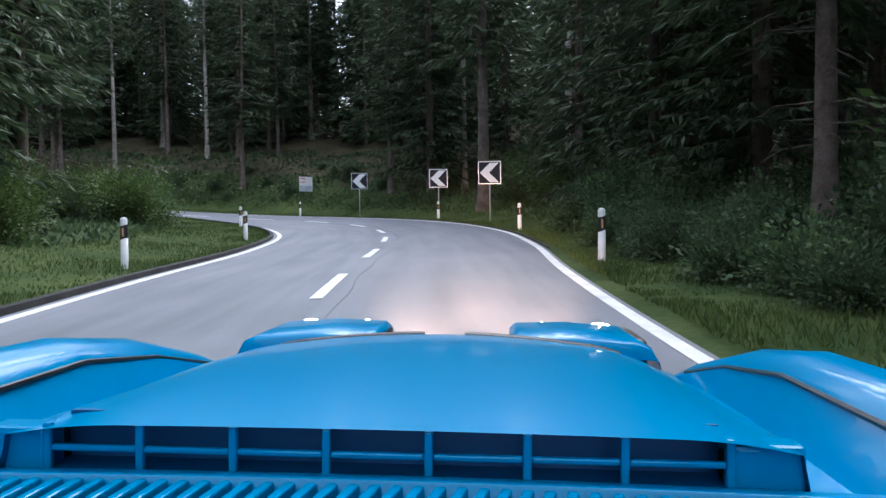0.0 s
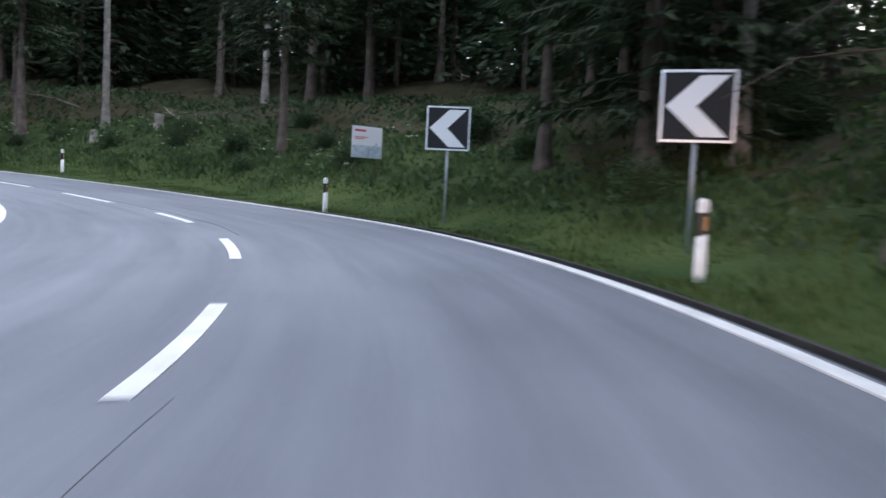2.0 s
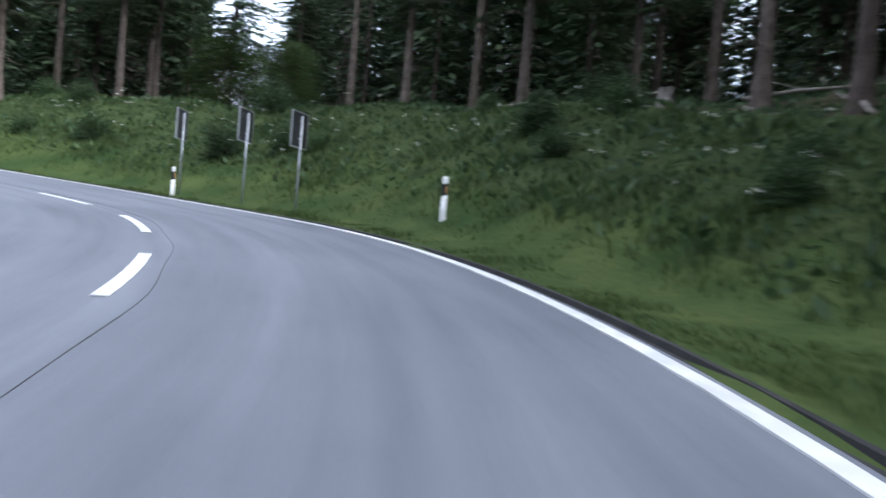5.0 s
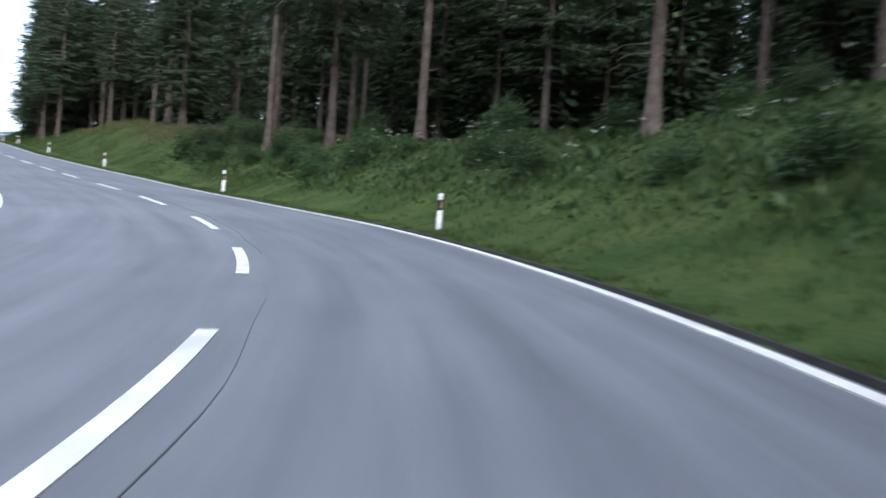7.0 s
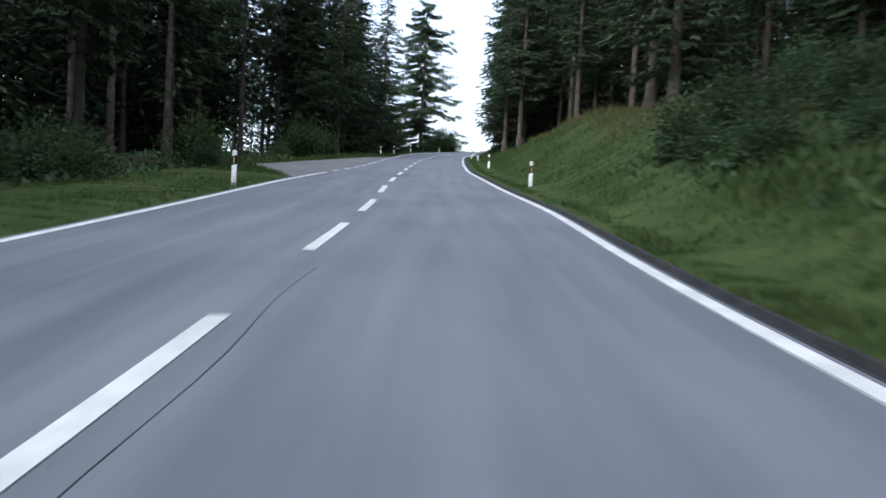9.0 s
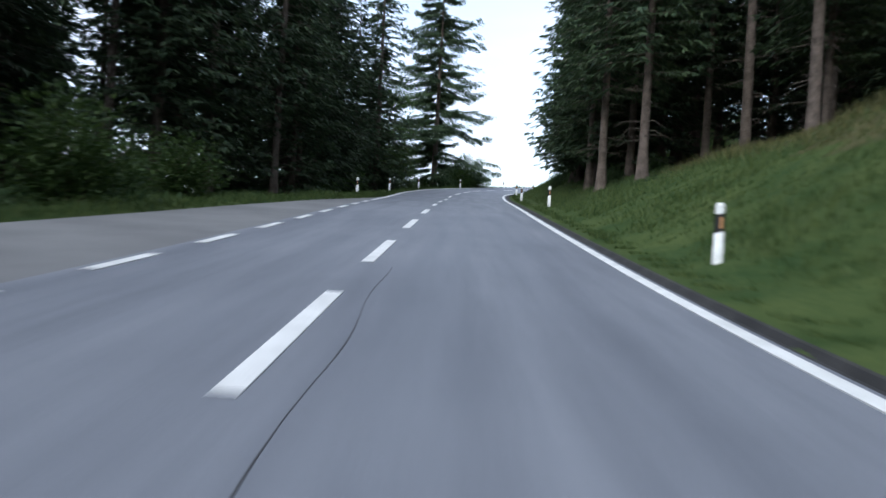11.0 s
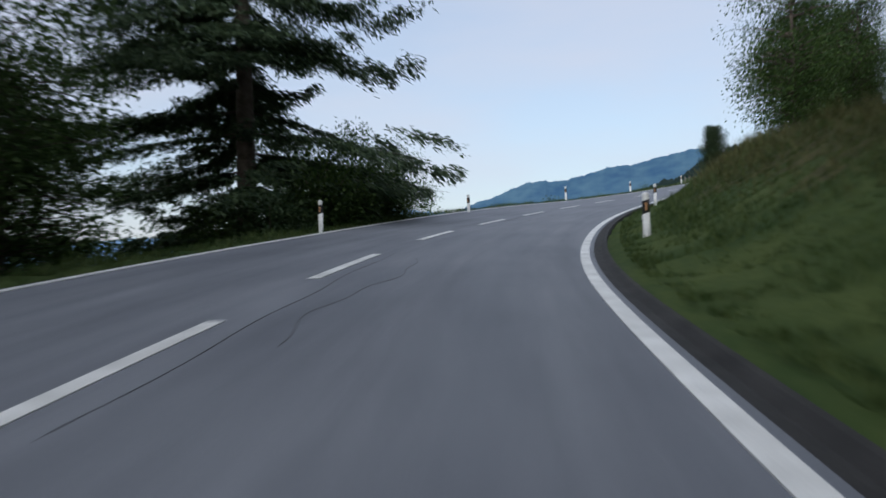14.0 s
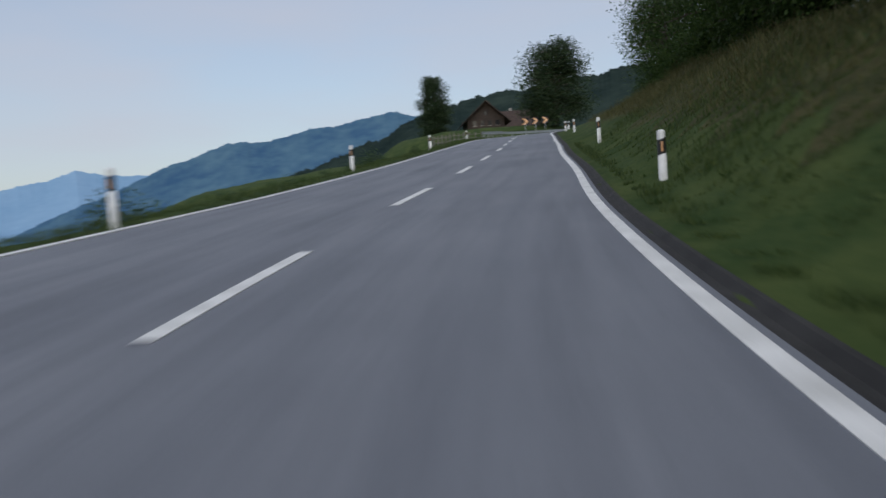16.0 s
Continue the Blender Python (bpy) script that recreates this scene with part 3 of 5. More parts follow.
seam_d = lambda s: 0.34 + 0.05 * math.sin(0.31 * s) + 0.03 * math.sin(1.7 * s)  # noqa: E731
for a, b in ((-40, 34), (44, 90), (94, 116), (136, 150), (204, 214), (226, 236)):
    wide = lambda s: 0.008 * max(0.15, min(1, (s - S0 - a) / 3, (S0 + b - s) / 3)) * (1 + 0.5 * math.sin(2.3 * s))  # noqa: E731,B023
    vs, fs = ribbon(S0 + a, S0 + b, [(seam_d, 0.012), (lambda s: seam_d(s) + 0.002, 0.0235), (lambda s: seam_d(s) + 0.002 + wide(s), 0.0235), (lambda s: seam_d(s) + 0.004 + wide(s), 0.012)], 0.5)
    tagged(new("road_seam", mesh_from("road_seam", vs, fs, [M_seal])), "thin dark bitumen seam beside the centre line", "road seam", kind="structure")
for a, b, d in ((206, 213, 0.9), (227, 231, 1.3)):
    vs, fs = ribbon(S0 + a, S0 + b, [(lambda s: d + 0.16 * math.sin(0.9 * s) + 0.05 * math.sin(3.1 * s), 0.012), (lambda s: d + 0.004 + 0.16 * math.sin(0.9 * s) + 0.05 * math.sin(3.1 * s), 0.0215),
                                     (lambda s: d + 0.012 + 0.16 * math.sin(0.9 * s) + 0.05 * math.sin(3.1 * s), 0.0215), (lambda s: d + 0.018 + 0.16 * math.sin(0.9 * s) + 0.05 * math.sin(3.1 * s), 0.012)], 0.25)
    tagged(new("sealed_crack", mesh_from("sealed_crack", vs, fs, [M_seal])), "dark sealed crack in the asphalt", "road seam", kind="structure")


# ---------------------------------------------------------------- plants
def kites(rng, centres, dirs, lengths, widths, droop=0.0):
    """Small four-cornered leaves: one kite for each centre, along its direction, tilted at random."""
    c, d = np.asarray(centres, float), np.asarray(dirs, float)
    d = d / (np.linalg.norm(d, axis=1, keepdims=True) + 1e-9)
    side = np.cross(d, rng.normal(0, 0.45, d.shape) + (0, 0, 1))
    side /= np.linalg.norm(side, axis=1, keepdims=True) + 1e-9
    l, w = np.asarray(lengths)[:, None], np.asarray(widths)[:, None]
    tip = c + d * l
    tip[:, 2] -= droop * np.asarray(lengths)
    mid = c + d * l * 0.45
    v = np.stack([c, mid + side * w / 2, tip, mid - side * w / 2], 1).reshape(-1, 3)
    return v


def kite_mesh(name, v, material):
    return quads(name, v, material)


def spruce(name, seed, height, base, spread, dense=1.0, radius=0.19, dead=0, material=None, bark=None, power=0.8, step=1.0, wild=0.0):
    """A spruce: tapered trunk, whorls of drooping boughs with many small sprays; base: height of the lowest green bough."""
    rng = np.random.default_rng(seed)
    root = new(name)
    lean = rng.normal(0, 0.15, 2)
    zs = np.r_[-0.4, 0.0, 0.35, np.linspace(1.5, height, 9)]
    pts = [(lean[0] * (z / height) ** 2, lean[1] * (z / height) ** 2, z) for z in zs]
    rad = [radius * (1.75 if z <= 0 else 1.35 if z < 0.5 else 1.02 - 0.94 * (z / height)) for z in zs]
    vs, fs = tube(pts, rad, 9)
    for k in range(dead):
        z, a = rng.uniform(1.8, max(base, 3)), rng.uniform(0, 6.28)
        l = rng.uniform(0.5, 1.6)
        p0 = Vector((math.cos(a), math.sin(a), 0)) * radius * 0.7 + Vector((0, 0, z))
        tv, tf = tube([p0, p0 + Vector((math.cos(a) * l * 0.6, math.sin(a) * l * 0.6, -0.05 * l)), p0 + Vector((math.cos(a + 0.2) * l, math.sin(a + 0.2) * l, -0.3 * l))], [0.018, 0.012, 0.004], 3, False)
        n = len(vs)
        vs += tv
        fs += [tuple(i + n for i in f) for f in tf]
    boughs_c, boughs_d, ln, wd = [], [], [], []
    z = base
    while z < height - 0.3:
        f = (z - base) / (height - base)
        reach = spread * (1 - f) ** power * (0.55 + 0.45 * min(1, 4 * f + 0.35)) + 0.15
        for k in range(int(rng.integers(5, 8))):
            a = rng.uniform(0, 2 * math.pi)
            r = reach * rng.uniform(0.55 - 0.3 * wild, 1.15 + 0.2 * wild)
            sag = rng.uniform(0.10 - 0.16 * wild, 0.34 + 0.12 * wild) * r
            n = max(8, int(r * 22 * dense))
            u = rng.uniform(0.12, 1.0, n)
            out = np.stack([np.cos(a) * u * r, np.sin(a) * u * r, z - sag * u**1.4 + 0.12 * r * (u > 0.85) * u], 1)
            if wild:  # side branches fan out and sprays hang from them
                fan = np.clip(rng.normal(0, 0.13, n), -0.25, 0.25) * u * r
                out += np.stack([-np.sin(a) * fan, np.cos(a) * fan, -np.clip(np.abs(rng.normal(0, 0.22, n)), 0, 0.5) * wild], 1)
            off = rng.choice([-1, 1], n) * rng.uniform(0.3, 1.0, n)
            dr = np.stack([np.cos(a + off), np.sin(a + off), rng.uniform(-0.75, 0.05, n)], 1)
            boughs_c.append(out)
            boughs_d.append(dr)
            ln.append(rng.uniform(0.18, 0.50, n) * (0.6 + 0.25 * min(r, 2.2)) * (1 - 0.3 * wild))
            wd.append(rng.uniform(0.05, 0.13, n) * (1 - 0.2 * wild))
            if r > 1.0:
                m = len(vs)
                tv, tf = tube([(0, 0, z), (math.cos(a) * r * 0.5, math.sin(a) * r * 0.5, z - sag * 0.4), (math.cos(a) * r * 0.95, math.sin(a) * r * 0.95, z - sag * 0.9)], [0.03, 0.018, 0.005], 3, False)
                vs += tv
                fs += [tuple(i + m for i in g) for g in tf]
        z += rng.uniform(0.28, 0.5) * step
    trunk = new("trunk", mesh_from("trunk", vs, fs, [bark or M_bark], True))
    trunk.parent = root
    v = kites(rng, np.vstack(boughs_c), np.vstack(boughs_d), np.concatenate(ln), np.concatenate(wd), 0.15)
    crown = new("crown", kite_mesh("crown", v, material or M_needle))
    crown.parent = root
    return root


def broadleaf(name, seed, height, spread, base, leaves=5000, size=0.22, material=None, trunks=1, radius=0.16, full=False):
    """A leafy tree: forked limbs and leaf clumps round their ends, with gaps between the clumps."""
    rng = np.random.default_rng(seed)
    root = new(name)
    vs, fs, ends = [], [], []
    for t in range(trunks):
        a0 = rng.uniform(0, 6.28)
        foot = Vector((math.cos(a0), math.sin(a0), 0)) * (0.25 * (trunks > 1))
        top = foot * 3 + Vector((rng.normal(0, 0.3), rng.normal(0, 0.3), height * 0.8))
        tv, tf = tube([foot + Vector((0, 0, -0.3)), foot, foot.lerp(top, 0.4), top], [radius * 1.5, radius * 1.2, radius * 0.8, radius * 0.2], 8)
        n = len(vs)
        vs += tv
        fs += [tuple(i + n for i in f) for f in tf]
        for k in range(130 if full else int(16 / trunks) + 4):
            u = rng.uniform(base / height, 0.98)
            p = foot.lerp(top, u / 0.86 if full else min(u / 0.8, 1.0))
            a = rng.uniform(0, 6.28)
            prof = math.sin(math.pi * min(1, max(0.12, (u - base / height) / (1 - base / height) * 0.85 + 0.12)))
            if full:
                prof = math.sqrt(max(0.05, 1 - (2 * (u - base / height) / (1 - base / height) - 0.9) ** 2 / 1.3))
            l = spread * prof * (math.sqrt(rng.uniform(0.15, 0.8)) if full else rng.uniform(0.6, 1.1))
            q = p + Vector((math.cos(a) * l, math.sin(a) * l, l * (rng.uniform(-0.15, 0.25) if full else rng.uniform(0.1, 0.6))))
            tv, tf = tube([p, p.lerp(q, 0.5) + Vector((0, 0, 0.06 * l)), q], [radius * 0.35, radius * 0.2, radius * 0.05], 4, False)
            n = len(vs)
            vs += tv
            fs += [tuple(i + n for i in f) for f in tf]
            ends += [(q, 0.26 * spread + 0.2), (p.lerp(q, 0.6), 0.24 * spread + 0.2)] if full else [(q, 0.30 * spread + 0.2), (p.lerp(q, 0.6), 0.25 * spread + 0.2)]
    trunk = new("trunk", mesh_from("trunk", vs, fs, [M_bark], True))
    trunk.parent = root
    each = max(6, leaves // len(ends))
    c, d = [], []
    for q, r in ends:
        v = rng.normal(0, 1, (each, 3))
        v /= np.linalg.norm(v, axis=1, keepdims=True)
        c.append(np.array(q) + v * r * rng.uniform(0.35, 1.1, (each, 1)) * (1, 1, 0.75))
        d.append(v + rng.normal(0, 0.6, (each, 3)) + (0, 0, -0.3))
    c, d = np.vstack(c), np.vstack(d)
    k = rng.uniform(0.6, 1.4, len(c)) * size
    crown = new("crown", kite_mesh("crown", kites(rng, c, d, k, k * 0.6), material or M_leaf))
    crown.parent = root
    return root


def shrub(name, seed, height, width, leaves=1400, size=0.13, material=None):
    """A bush: several stems and leaf clumps."""
    rng = np.random.default_rng(seed)
    root = new(name)
    vs, fs, c, d = [], [], [], []
    for k in range(9):
        a, l = rng.uniform(0, 6.28), rng.uniform(0.2, 1.0)
        q = Vector((math.cos(a) * width * 0.5 * l, math.sin(a) * width * 0.5 * l, height * rng.uniform(0.45, 1.0) * (1.15 - 0.45 * l)))
        tv, tf = tube([(0, 0, -0.2), Vector((q.x * 0.4, q.y * 0.4, q.z * 0.55)), q], [0.03, 0.018, 0.005], 4, False)
        n = len(vs)
        vs += tv
        fs += [tuple(i + n for i in f) for f in tf]
        m = leaves // 9
        u = rng.uniform(0.1, 1.0, m)[:, None]
        v = np.clip(rng.normal(0, 1, (m, 3)), -1.6, 1.6)
        c.append(np.array(q)[None] * u + v * (0.12 * width + 0.08) * (1, 1, 0.8))
        d.append(v + (0, 0, 0.25))
    stems = new("stem", mesh_from("stem", vs, fs, [M_twig], True))
    stems.parent = root
    c, d = np.vstack(c), np.vstack(d)
    c[:, 2] = np.maximum(c[:, 2], 0.03)
    k = rng.uniform(0.6, 1.5, len(c)) * size
    lv = new("leaves", kite_mesh("leaves", kites(rng, c, d, k, k * 0.6), material or M_leaf_dark))
    lv.parent = root
    return root


# ---------------------------------------------------------------- delineator posts and signs
def delineator(name, amber=True):
    """A white plastic marker post: slim rounded body, domed cap, black slanted band and a reflector on each face."""
    root = new(name)
    bm = bmesh.new()
    rings = [(-0.25, 1.0), (0.0, 1.0), (0.60, 0.96)]
    rows = []
    for z, k in rings:
        rows.append([bm.verts.new((0.075 * k * math.cos(a), 0.062 * k * math.sin(a), z)) for a in np.linspace(0, 2 * math.pi, 14, endpoint=False)])
    for a, b in zip(rows, rows[1:]):
        for i in range(14):
            bm.faces.new((a[i], a[(i + 1) % 14], b[(i + 1) % 14], b[i]))
    bm.faces.new(rows[-1])
    part("body", bm, M_white, root, smooth=True)
    bm = bmesh.new()
    rows = []
    for z, k in ((0.84, 0.95), (0.95, 0.93), (0.985, 0.82), (1.005, 0.5), (1.01, 0.15)):
        rows.append([bm.verts.new((0.075 * k * math.cos(a), 0.062 * k * math.sin(a), z)) for a in np.linspace(0, 2 * math.pi, 14, endpoint=False)])
    for a, b in zip(rows, rows[1:]):
        for i in range(14):
            bm.faces.new((a[i], a[(i + 1) % 14], b[(i + 1) % 14], b[i]))
    bm.faces.new(rows[-1])
    part("cap", bm, M_white, root, smooth=True)
    bm = bmesh.new()
    rows = []
    for z, k in ((0.585, 1.0), (0.845, 0.985)):
        rows.append([bm.verts.new((0.075 * k * math.cos(a), 0.063 * k * math.sin(a), z + 0.025 * math.cos(a))) for a in np.linspace(0, 2 * math.pi, 14, endpoint=False)])
    for i in range(14):
        bm.faces.new((rows[0][i], rows[0][(i + 1) % 14], rows[1][(i + 1) % 14], rows[1][i]))
    band = part("band", bm, M_black, root, "black band", True)
    for sgn in (-1, 1):
        part("reflector", box(0.036, 0.012, 0.165, (0, sgn * 0.062, 0.715), 0.003), M_amber if amber else M_clear, root, "amber reflector" if amber else "clear reflector")
    return tagged(root, "white plastic delineator post with a black band and amber reflector", "delineator post", "delineator posts along the road")


POSTS = [(-46.5, -24.6), (-34.0, -28.3), (-21.3, -29.0), (-8.1, -23.0), (1.6, -10.7), (4.2, 4.1), (-1.2, 15.0), (-13.1, 26.6), (-28.0, 32.5), (-47.8, 39.5), (-66.0, 45.8),
         (-86.7, 53.7), (-99.1, 58.1), (-111.5, 63.4), (-123.9, 70.9), (-138.8, 83.5), (-149.3, 96.5), (-158.3, 109.3), (-43.1, -16.0), (-32.9, -18.6), (-22.0, -18.7), (-12.8, -14.4),
         (-31.2, 23.3), (-46.2, 29.2), (-95.9, 46.8), (-109.1, 52.0), (-121.9, 58.1), (-133.8, 66.6), (-143.8, 76.3), (-156.2, 89.9), (-165.3, 102.7), (-176.9, 118.9), (-189.0, 136.2)]


def road_yaw(x, y):
    k = np.argmin((RD[:, 0] - x) ** 2 + (RD[:, 1] - y) ** 2)
    return heading(RS[k])


first = None
for x, y in POSTS:
    k = np.argmin((RD[:, 0] - x) ** 2 + (RD[:, 1] - y) ** 2)
    m = pose(x, y, gz(x, y), 0, 0, road_yaw(x, y))
    if first is None:
        first = delineator("delineator_post")
        first.matrix_basis = m
    else:
        copy_thing(first, m)
for s in (292, 306, 320):
    p = on_road(S0 + s, 4.4)
    copy_thing(first, pose(p.x, p.y, gz(p.x, p.y), 0, 0, heading(S0 + s)))


def chevron(name, back=False):
    """A square chevron board: framed plate, white arrow on black, two clamps and a round steel post."""
    root = new(name)
    vs, fs = tube([(0, 0, -0.4), (0, 0, 2.75)], [0.035, 0.035], 12)
    post = new("post", mesh_from("post", vs, fs, [M_galv], True))
    post.parent = root
    part("plate", box(1.0, 0.02, 1.0, (0, -0.06, 2.35), 0.008), M_sign_back, root)
    part("face", box(0.95, 0.006, 0.95, (0, -0.073, 2.35)), M_sign_black, root, "black sign face")
    bm = bmesh.new()
    # arrow pointing to -x as seen from the front (-y)
    q = [(-0.44, 0.0), (0.02, 0.44), (0.42, 0.44), (-0.02, 0.0), (0.42, -0.44), (0.02, -0.44)]
    a = [bm.verts.new((x, -0.0775, 2.35 + z)) for x, z in q]
    b = [bm.verts.new((x, -0.0815, 2.35 + z)) for x, z in q]
    bm.faces.new((b[0], b[3], b[2], b[1]))
    bm.faces.new((b[0], b[5], b[4], b[3]))
    for i in range(6):
        bm.faces.new((a[i], a[(i + 1) % 6], b[(i + 1) % 6], b[i]))
    part("arrow", bm, M_sign_white, root, "white chevron arrow")
    frame_bm = bmesh.new()
    for sx, sz, px, pz in ((1.03, 0.035, 0, 0.5), (1.03, 0.035, 0, -0.5), (0.035, 0.965, 0.5, 0), (0.035, 0.965, -0.5, 0)):
        bmesh.ops.create_cube(frame_bm, size=1, matrix=Matrix.Translation((px, -0.066, 2.35 + pz)) @ Matrix.Diagonal((sx, 0.05, sz, 1)))
    part("rim", frame_bm, M_alu, root, "grey aluminium rim")
    for z in (2.1, 2.6):
        part("clamp", box(0.14, 0.05, 0.04, (0, -0.03, z), 0.004), M_galv, root)
    return tagged(root, "square chevron board with a white arrow on black, steel post", "road sign", "chevron boards round the bend")


def face_to(x, y, tx_, ty_, z=None):
    """Pose at x, y whose front (-y) looks towards tx_, ty_."""
    yaw = math.degrees(math.atan2(-(x - tx_), y - ty_))
    return pose(x, y, gz(x, y) if z is None else z, 0, 0, yaw)


sign = chevron("chevron_sign")
sign.matrix_basis = face_to(-27.74, -29.53, -46, -21.5, -2.43)
copy_thing(sign, face_to(-19.27, -29.64, -44, -22.5, -2.10))
copy_thing(sign, face_to(-12.34, -26.37, -34, -24.3, -1.82))
for x, y, z, fx, fy in ((-0.98, 15.40, 0.85, -40, 30), (0.79, 12.40, 0.73, -36, 34), (2.00, 9.90, 0.50, -34, 36)):
    copy_thing(sign, face_to(x, y, fx, fy, z))


def info_panel():
    """A printed panel on two posts: white sheet with red heading bars, text bars and a pale landscape picture."""
    root = new("info_panel")
    for x in (-0.4, 0.4):
        vs, fs = tube([(x, 0.04, -1.2), (x, 0.04, 2.1)], [0.022, 0.022], 8)
        p = new("post", mesh_from("post", vs, fs, [M_timber], True))
        p.parent = root
    sheet = part("sheet", box(1.15, 0.025, 1.1, (0, 0, 1.75), 0.004), M_sign_white, root)
    part("picture", box(1.12, 0.004, 0.42, (0, -0.0155, 1.42)), M_panel_blue, root, "pale printed landscape picture")
    for k, (w, z, h) in enumerate(((0.42, 2.15, 0.075), (0.50, 1.92, 0.03), (0.36, 1.86, 0.025))):
        part("print_bar", box(w, 0.004, h, (-0.47 + w / 2, -0.0155, z)), M_red, root, "red printed bar")
    part("figure", box(0.10, 0.004, 0.36, (0.35, -0.0185, 1.55), 0.002), M_panel_blue, root)
    return tagged(root, "white printed information panel with red heading on posts", "notice board")


panel = info_panel()
panel.matrix_basis = face_to(-3.90, -23.88, -22, -33.0, -0.90)


# ---------------------------------------------------------------- blue sports car at the start of the drive, its bonnet under the camera
CAR = pose(-58.38, -17.86, -3.70) @ pose(0, 0, 0, 0, 0, -110.8) @ pose(-0.154, 0, 0, 0, 1.2)
car = new("sports_car")
car.matrix_basis = CAR
tagged(car, "bright blue open sports car with raised headlamp pods", "car")


def loft(name, rows, material, parent, label="", close=False):
    """A skin over rows of points."""
    vs, fs, n = [], [], len(rows[0])
    for r in rows:
        vs += [Vector(p) for p in r]
    for i in range(len(rows) - 1):
        for k in range(n - 1 + close):
            a, b = i * n + k, i * n + (k + 1) % n
            fs.append((a, b, b + n, a + n))
    ob = new(name, mesh_from(name, vs, fs, [material], True))
    ob.parent = parent
    if label:
        tagged(ob, label)
    return ob


# bonnet: a raised centre panel whose open rear faces the windscreen, with flat gullies beside it; y is ahead of the eye
BONNET = ((0.95, 0.535, 0.888, 0.002, 0.014, 0.800), (1.05, 0.54, 0.893, 0.004, 0.020, 0.800), (1.25, 0.548, 0.896, 0.012, 0.034, 0.798), (1.50, 0.562, 0.892, 0.024, 0.042, 0.790), (1.80, 0.585, 0.877, 0.042, 0.045, 0.775),
          (2.00, 0.605, 0.857, 0.055, 0.045, 0.756), (2.10, 0.615, 0.845, 0.060, 0.045, 0.742), (2.24, 0.615, 0.812, 0.058, 0.045, 0.715), (2.36, 0.60, 0.765, 0.05, 0.04, 0.680))
rows = []
for y, half, z, bow_, drop, base in BONNET:
    top = [(half * u, y - 0.012 * u * u, z - bow_ * u * u - drop * max(0, abs(u) - 0.72) ** 2 / 0.0784) for u in np.linspace(-1, 1, 29)]
    side = [(half + 0.012, y - 0.012, base + 0.012), (half + 0.035, y - 0.012, base), (0.66, y - 0.012, base - 0.012)]
    rows.append([(-x, yy, zz) for x, yy, zz in side[::-1]] + top + side)
bonnet = loft("bonnet", rows, M_paint, car, "glossy blue bonnet with a raised centre panel")
for sgn in (-1, 1):
    # wing with a high crest
    rows = []
    for y, xc, zc in ((-0.4, 0.80, 0.86), (0.2, 0.80, 0.885), (0.7, 0.795, 0.915), (1.1, 0.785, 0.935), (1.4, 0.775, 0.930), (1.7, 0.765, 0.883), (2.0, 0.745, 0.800), (2.25, 0.72, 0.705), (2.45, 0.67, 0.64), (2.6, 0.60, 0.55)):
        foot = min(zc - 0.05, 0.80 if y < 1.2 else 0.80 - 0.075 * (y - 1.2))
        prof = [(0.625 if y < 2.3 else 0.52, foot - 0.03), (0.655 if y < 2.3 else 0.56, min(foot, zc - 0.03)), (xc - 0.085, zc - 0.045), (xc - 0.045, zc - 0.012), (xc, zc), (xc + 0.05, zc - 0.015), (xc + 0.10, zc - 0.07),
                (xc + 0.125, zc - 0.22), (xc + 0.10, 0.42), (xc + 0.06, 0.25)]
        rows.append([(sgn * x, y, z) for x, z in prof])
    wing = loft("wing", rows if sgn > 0 else [r[::-1] for r in rows], M_paint, car, "glossy blue wing with a high rounded crest")
    vs, fs = tube([(sgn * x, y, z) for x, y, z in ((0.70, 0.6, 0.866), (0.698, 1.0, 0.882), (0.690, 1.4, 0.882), (0.684, 1.7, 0.838), (0.672, 2.0, 0.765))], [0.006] * 5, 6)
    seam = new("seam", mesh_from("seam", vs, fs, [M_black]))
    seam.parent = wing
    # raised headlamp pod: lid with rounded corners, bucket and two round lamps
    shape = [(x + (0.02 if sgn < 0 else 0), z - 0.012) for x, z in ((0.20, 0.70), (0.205, 0.815), (0.225, 0.832), (0.40, 0.838), (0.59, 0.824), (0.63, 0.806), (0.65, 0.765), (0.665, 0.69))]
    rows = [[(sgn * x, 2.20, min(z, 0.76)) for x, z in shape], [(sgn * x, 2.205, z - 0.012) for x, z in shape], [(sgn * x, 2.23, z) for x, z in shape], [(sgn * x, 2.60, z - 0.004) for x, z in shape], [(sgn * x, 2.64, min(z - 0.02, 0.80)) for x, z in shape]]
    pod = loft("headlamp_pod", rows if sgn > 0 else [r[::-1] for r in rows], M_paint, car, "raised blue headlamp lid")
    part("pod_bucket", box(0.42, 0.30, 0.14, (sgn * 0.43, 2.46, 0.735), 0.02), M_black, pod)
    for dx in (-0.105, 0.105):
        bm = bmesh.new()
        bmesh.ops.create_cone(bm, cap_ends=True, segments=20, radius1=0.078, radius2=0.070, depth=0.05, matrix=Matrix.Translation((sgn * 0.43 + dx, 2.63, 0.735)) @ Matrix.Rotation(radians(90), 4, "X"))
        part("headlamp", bm, M_lamp, pod, "lit round headlamp")
    # dark shut line along the front edge of the raised panel
    xs = [0.06 + 0.45 * k / 12 for k in range(13)]
    edge = lambda x: 0.845 - 0.060 * (x / 0.615) ** 2 - 0.045 * max(0, x / 0.615 - 0.72) ** 2 / 0.0784  # noqa: E731
    rows = [[(sgn * x, 2.095 + dy - 0.03 * (x / 0.615) ** 2, edge(x) + dz) for x in xs] for dy, dz in ((-0.012, -0.004), (-0.008, 0.005), (0.016, 0.007), (0.022, -0.01))]
